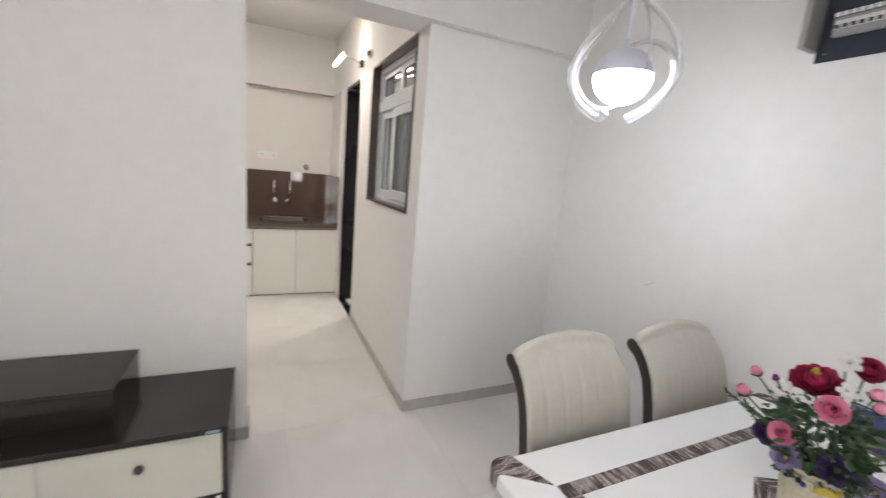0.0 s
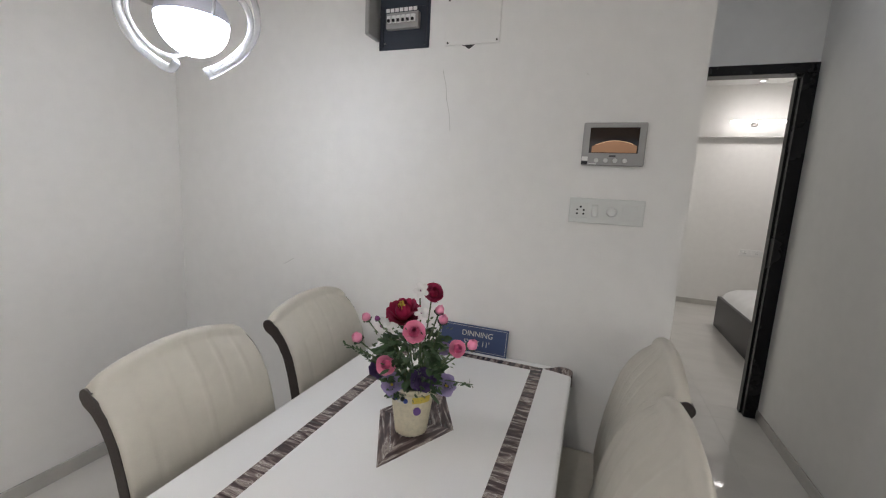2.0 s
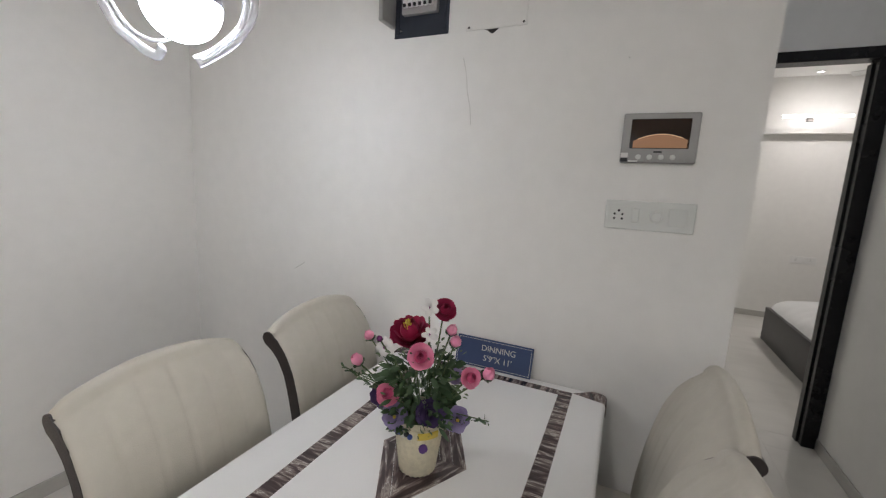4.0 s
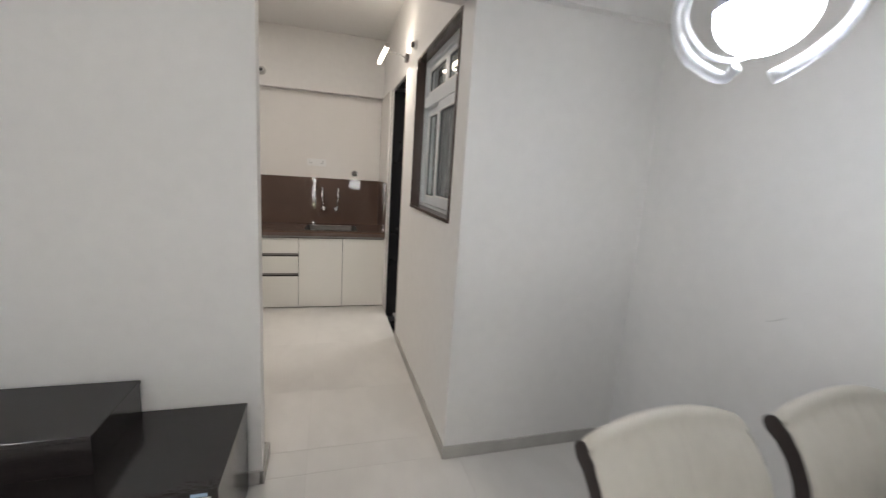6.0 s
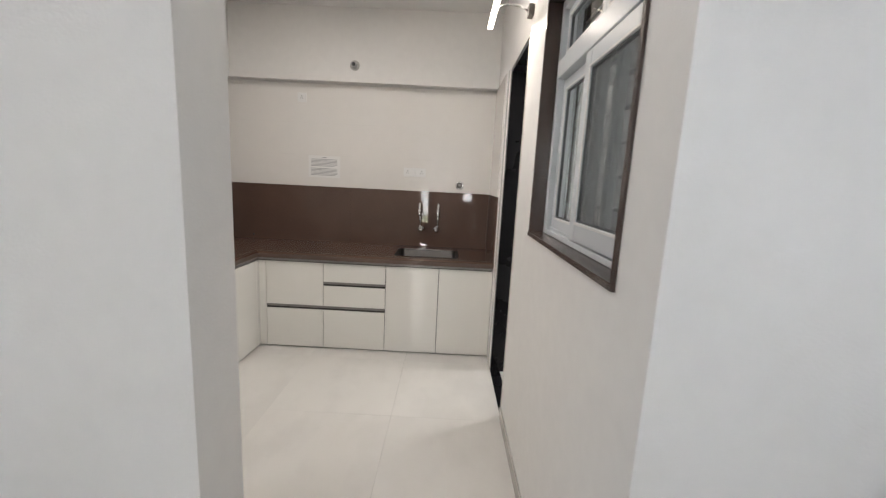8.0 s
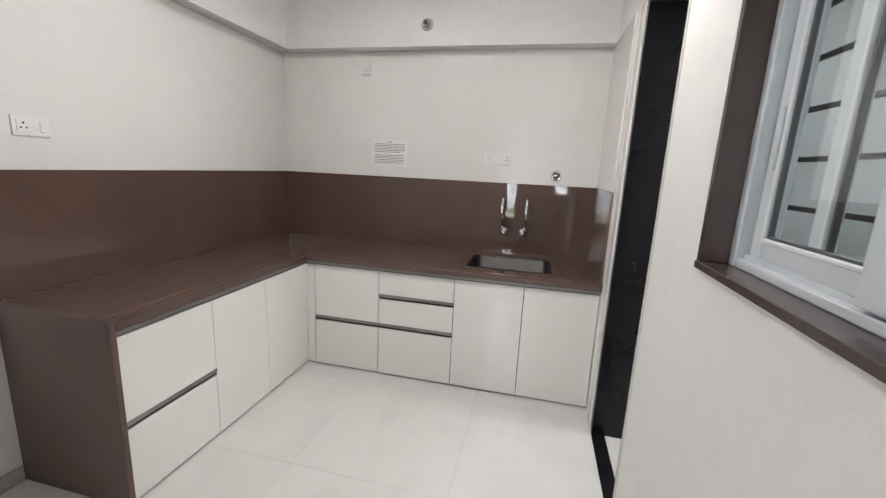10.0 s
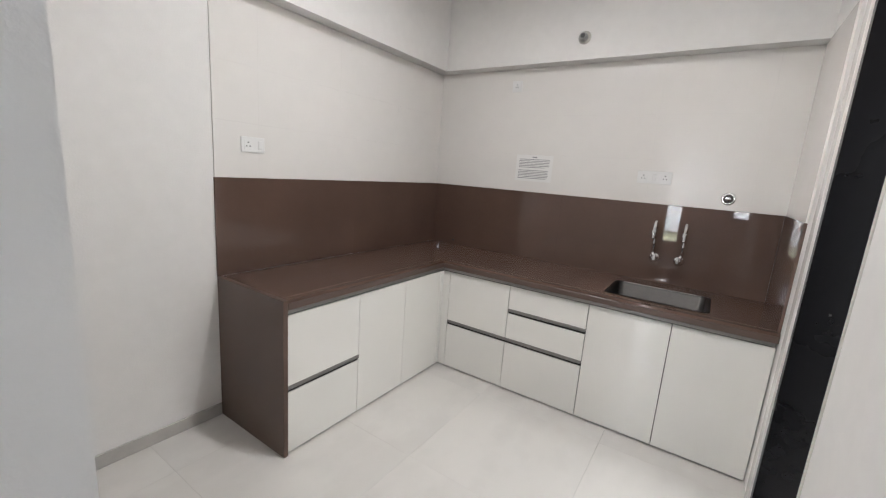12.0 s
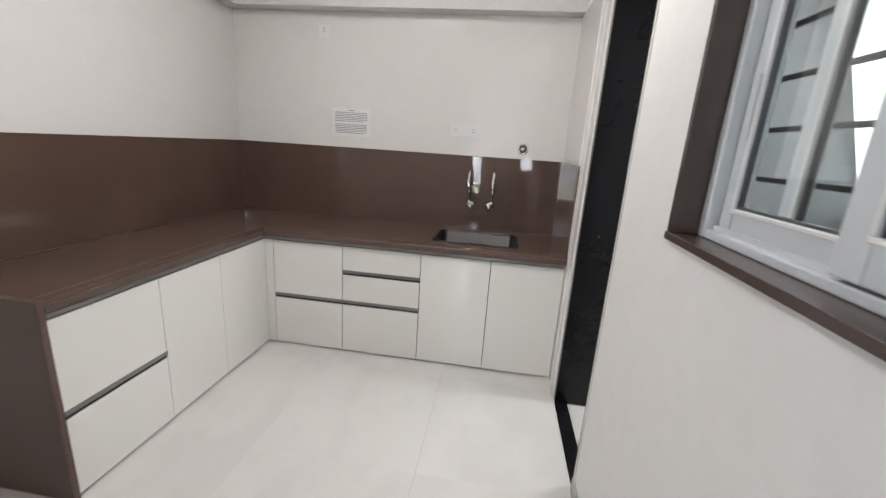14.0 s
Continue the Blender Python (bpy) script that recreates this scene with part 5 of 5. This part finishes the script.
BLUESTICK = material("pale_blue_sticker", (0.30, 0.42, 0.56), 0.4, 0, 20, 0.05)
part("sticker", boxes((0.955, 1.005, 3.4605, 3.462, 0.418, 0.430)), BLUESTICK, tv, "small pale blue sticker")
part("sticker", boxes((0.985, 1.003, 3.481, 3.482, 0.085, 0.105)), PAPER, tv, "small white sticker")
sb2 = thing("media_riser", "dark wenge box standing on the low media unit", "riser")
part("box_body", boxes((-1.32, 0.624, 3.612, 3.985, 0.4405, 0.568)), TVTOP, sb2)
part("box_top", boxes((-1.32, 0.628, 3.606, 3.985, 0.568, 0.586), bevel=0.002), TVTOP, sb2)
# wall switch beside the passage
socket_plate("wall_switch", "white switch plate low on the media wall", pose(0.02, 4.0, 0.72), 0.09, 0.09, (("switch", 0),))["category"] = "switch"

# ---- corridor and bedroom ----
d2 = thing("door_frame_2", "black polished door frame of the bedroom", "door frame", kind="structure")
part("jamb", boxes((4.585, 4.692, 0.536, 0.612, 0, 2.285), bevel=0.003), BLACKFRAME, d2)
part("jamb", boxes((4.585, 4.692, 1.335, 1.409, 0, 2.285), bevel=0.003), BLACKFRAME, d2)
part("head", boxes((4.585, 4.692, 0.536, 1.409, 2.2855, 2.347), bevel=0.003), BLACKFRAME, d2)
part("stop", boxes((4.64, 4.693, 0.612, 0.622, 0, 2.272)), BLACKFRAME, d2)
bed = thing("bed", "double bed with a black base and a white quilt", "bed")
part("base", boxes((4.95, 6.95, -1.75, 0.25, 0.0, 0.36), bevel=0.004), BEDBOX, bed, "black laminate bed base")
bm = bmesh.new()
rn = random.Random(8)
nx, ny = 44, 44
g = []
for i in range(nx + 1):
    r = []
    for j in range(ny + 1):
        x, y = 5.0 + 1.93 * i / nx, -1.70 + 1.93 * j / ny
        e = min(i, nx - i, j, ny - j) / 5
        z = 0.33 + 0.20 * min(1, e) ** 0.45 + 0.018 * noise.noise((x * 5, y * 5, 0.3)) + 0.012 * noise.noise((x * 12, y * 9, 2.1))
        r.append(bm.verts.new((x, y, z)))
    g.append(r)
for i in range(nx):
    for j in range(ny):
        bm.faces.new((g[i][j], g[i + 1][j], g[i + 1][j + 1], g[i][j + 1]))
part("quilt", bm, QUILT, bed, "puffy white quilt", True)
part("pillow", boxes((4.98, 5.4, -0.5, 0.15, 0.52, 0.64), bevel=0.05, seg=4), QUILT, bed, "white pillow")
bar_lamp("lit chrome bar lamp high on the bedroom beam", pose(7.88, -0.10, 2.50, 0, 0, FACE_MX), 0.64, LED_WHITE)
socket_plate("wall_socket", "white socket strip low on the bedroom wall", pose(8.0, -0.33, 0.80, 0, 0, FACE_MX), 0.26, 0.09, (("socket", -0.07), ("switch", 0.0), ("socket", 0.07)))


def downlight(label, x, y, r=1.0):
    d = thing("ceiling_downlight", label, "ceiling light", (x, y, CEILING), "ceiling downlights")
    part("ring", lathe(bmesh.new(), [(0.078 * r, 0.0), (0.092 * r, -0.004), (0.095 * r, -0.014), (0.080 * r, -0.016), (0.078 * r, -0.006)]), PLASTIC, d, "white ring", True)
    part("diffuser", lathe(bmesh.new(), [(0.0, -0.006), (0.079 * r, -0.006)]), LED_WHITE, d, "lit white disc")


# Kitchen, far living room and main bedroom lights are added, never in view.
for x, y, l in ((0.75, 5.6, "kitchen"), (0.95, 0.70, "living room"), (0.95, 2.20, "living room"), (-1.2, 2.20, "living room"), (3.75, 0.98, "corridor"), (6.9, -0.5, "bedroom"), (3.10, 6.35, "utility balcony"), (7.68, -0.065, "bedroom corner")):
    downlight("one of the small round lit ceiling lights, some added unseen, in the " + l, x, y, 0.45 if l.startswith("corr") or l.endswith("corner") else 1.0)
fan = thing("ceiling_fan", "white ceiling fan over the bed", "ceiling fan", (6.55, -0.58, CEILING))
part("rod", rod(bmesh.new(), (0, 0, 0), (0, 0, -0.25), 0.014), PLASTIC, fan)
part("motor", lathe(bmesh.new(), [(0.0, -0.20), (0.07, -0.21), (0.10, -0.25), (0.09, -0.30), (0.0, -0.32)]), PLASTIC, fan, smooth=True)
for k in range(3):
    b = part("blade", boxes((0.10, 0.60, -0.06, 0.06, -0.268, -0.26), bevel=0.002), PLASTIC, fan)
    b.matrix_basis = pose(0, 0, 0, 0, 0, 62 + 120 * k) @ pose(0, 0, 0, 7)

# ---- glazed openings in the wall behind ----
GREENPANE = clear("green_tinted_glass", (0.60, 0.62, 0.42))


def glazed(name, label, x0, x1, z0, z1, rails):
    """A glazed opening in the south wall: frame, cross rails and one pane between each two rails."""
    w = thing(name, label, "window", kind="structure")
    part("post", boxes((x0, x0 + 0.04, 0.42, 0.48, z0, z1), bevel=0.003), UPVC, w)
    part("post", boxes((x1 - 0.04, x1, 0.42, 0.48, z0, z1), bevel=0.003), UPVC, w)
    marks = [z0] + list(rails) + [z1 - 0.04]
    for z in marks:
        part("rail", boxes((x0 + 0.04, x1 - 0.04, 0.425, 0.475, z, z + 0.04), bevel=0.003), UPVC, w)
    for k, (za, zb) in enumerate(zip(marks, marks[1:])):
        pane = part("pane", boxes((x0 + 0.04, x1 - 0.04, 0.447, 0.451, za + 0.04, zb)), (GREYPLASTIC, GREENPANE)[k] if rails and k < 2 else GLASS, w)
        pane.visible_shadow = False


glazed("window_2", "tall white-framed glazing with a tinted lower pane", 0.62, 1.10, 0.003, 2.29, (0.33, 0.54))
glazed("window_3", "small white-framed window above a sill", 1.93, 2.32, 0.95, 1.36, ())
bm = bmesh.new()
box(bm, -0.5, 3.5, -0.60, -0.55, -0.2, 3.2)
setting("backdrop_entrance", bm, glow("backdrop_daylight_south", (1.0, 0.965, 0.92), 7.6), "bright daylight beyond the glazed openings", "backdrop")

# ---- floor tiles ----
T, GX, GY = 0.8, 1.29, 4.02
shared = {}
floor_ob = bpy.data.objects["floor"]
for x0, x1, y0, y1 in ((-3.2, BX, 0.535, 4.02), (1.076, 2.0, 4.0205, 4.2075), (LX, 2.0, 4.208, SY), (BX, 4.69, 0.535, 1.41), (4.6905, 8.0, -2.6, 2.2), (2.16, 4.0, 4.15, 7.3), (2.0755, 2.1595, 5.70, 6.328)):
    i0, i1 = math.floor((x0 - GX) / T), math.ceil((x1 - GX) / T)
    j0, j1 = math.floor((y0 - GY) / T), math.ceil((y1 - GY) / T)
    for i in range(i0, i1):
        for j in range(j0, j1):
            a, b = max(x0, GX + i * T), min(x1, GX + (i + 1) * T)
            c, d = max(y0, GY + j * T), min(y1, GY + (j + 1) * T)
            if b - a < 0.01 or d - c < 0.01:
                continue
            key = (round(b - a, 3), round(d - c, 3))
            if key not in shared:
                w, h = key[0] / 2 - 0.0004, key[1] / 2 - 0.0004
                shared[key] = mesh("tile", boxes((-w, w, -h, h, -0.008, 0.0)), TILE)
            t = new("tile", shared[key])
            t.parent = floor_ob
            t.location = ((a + b) / 2, (c + d) / 2, 0)
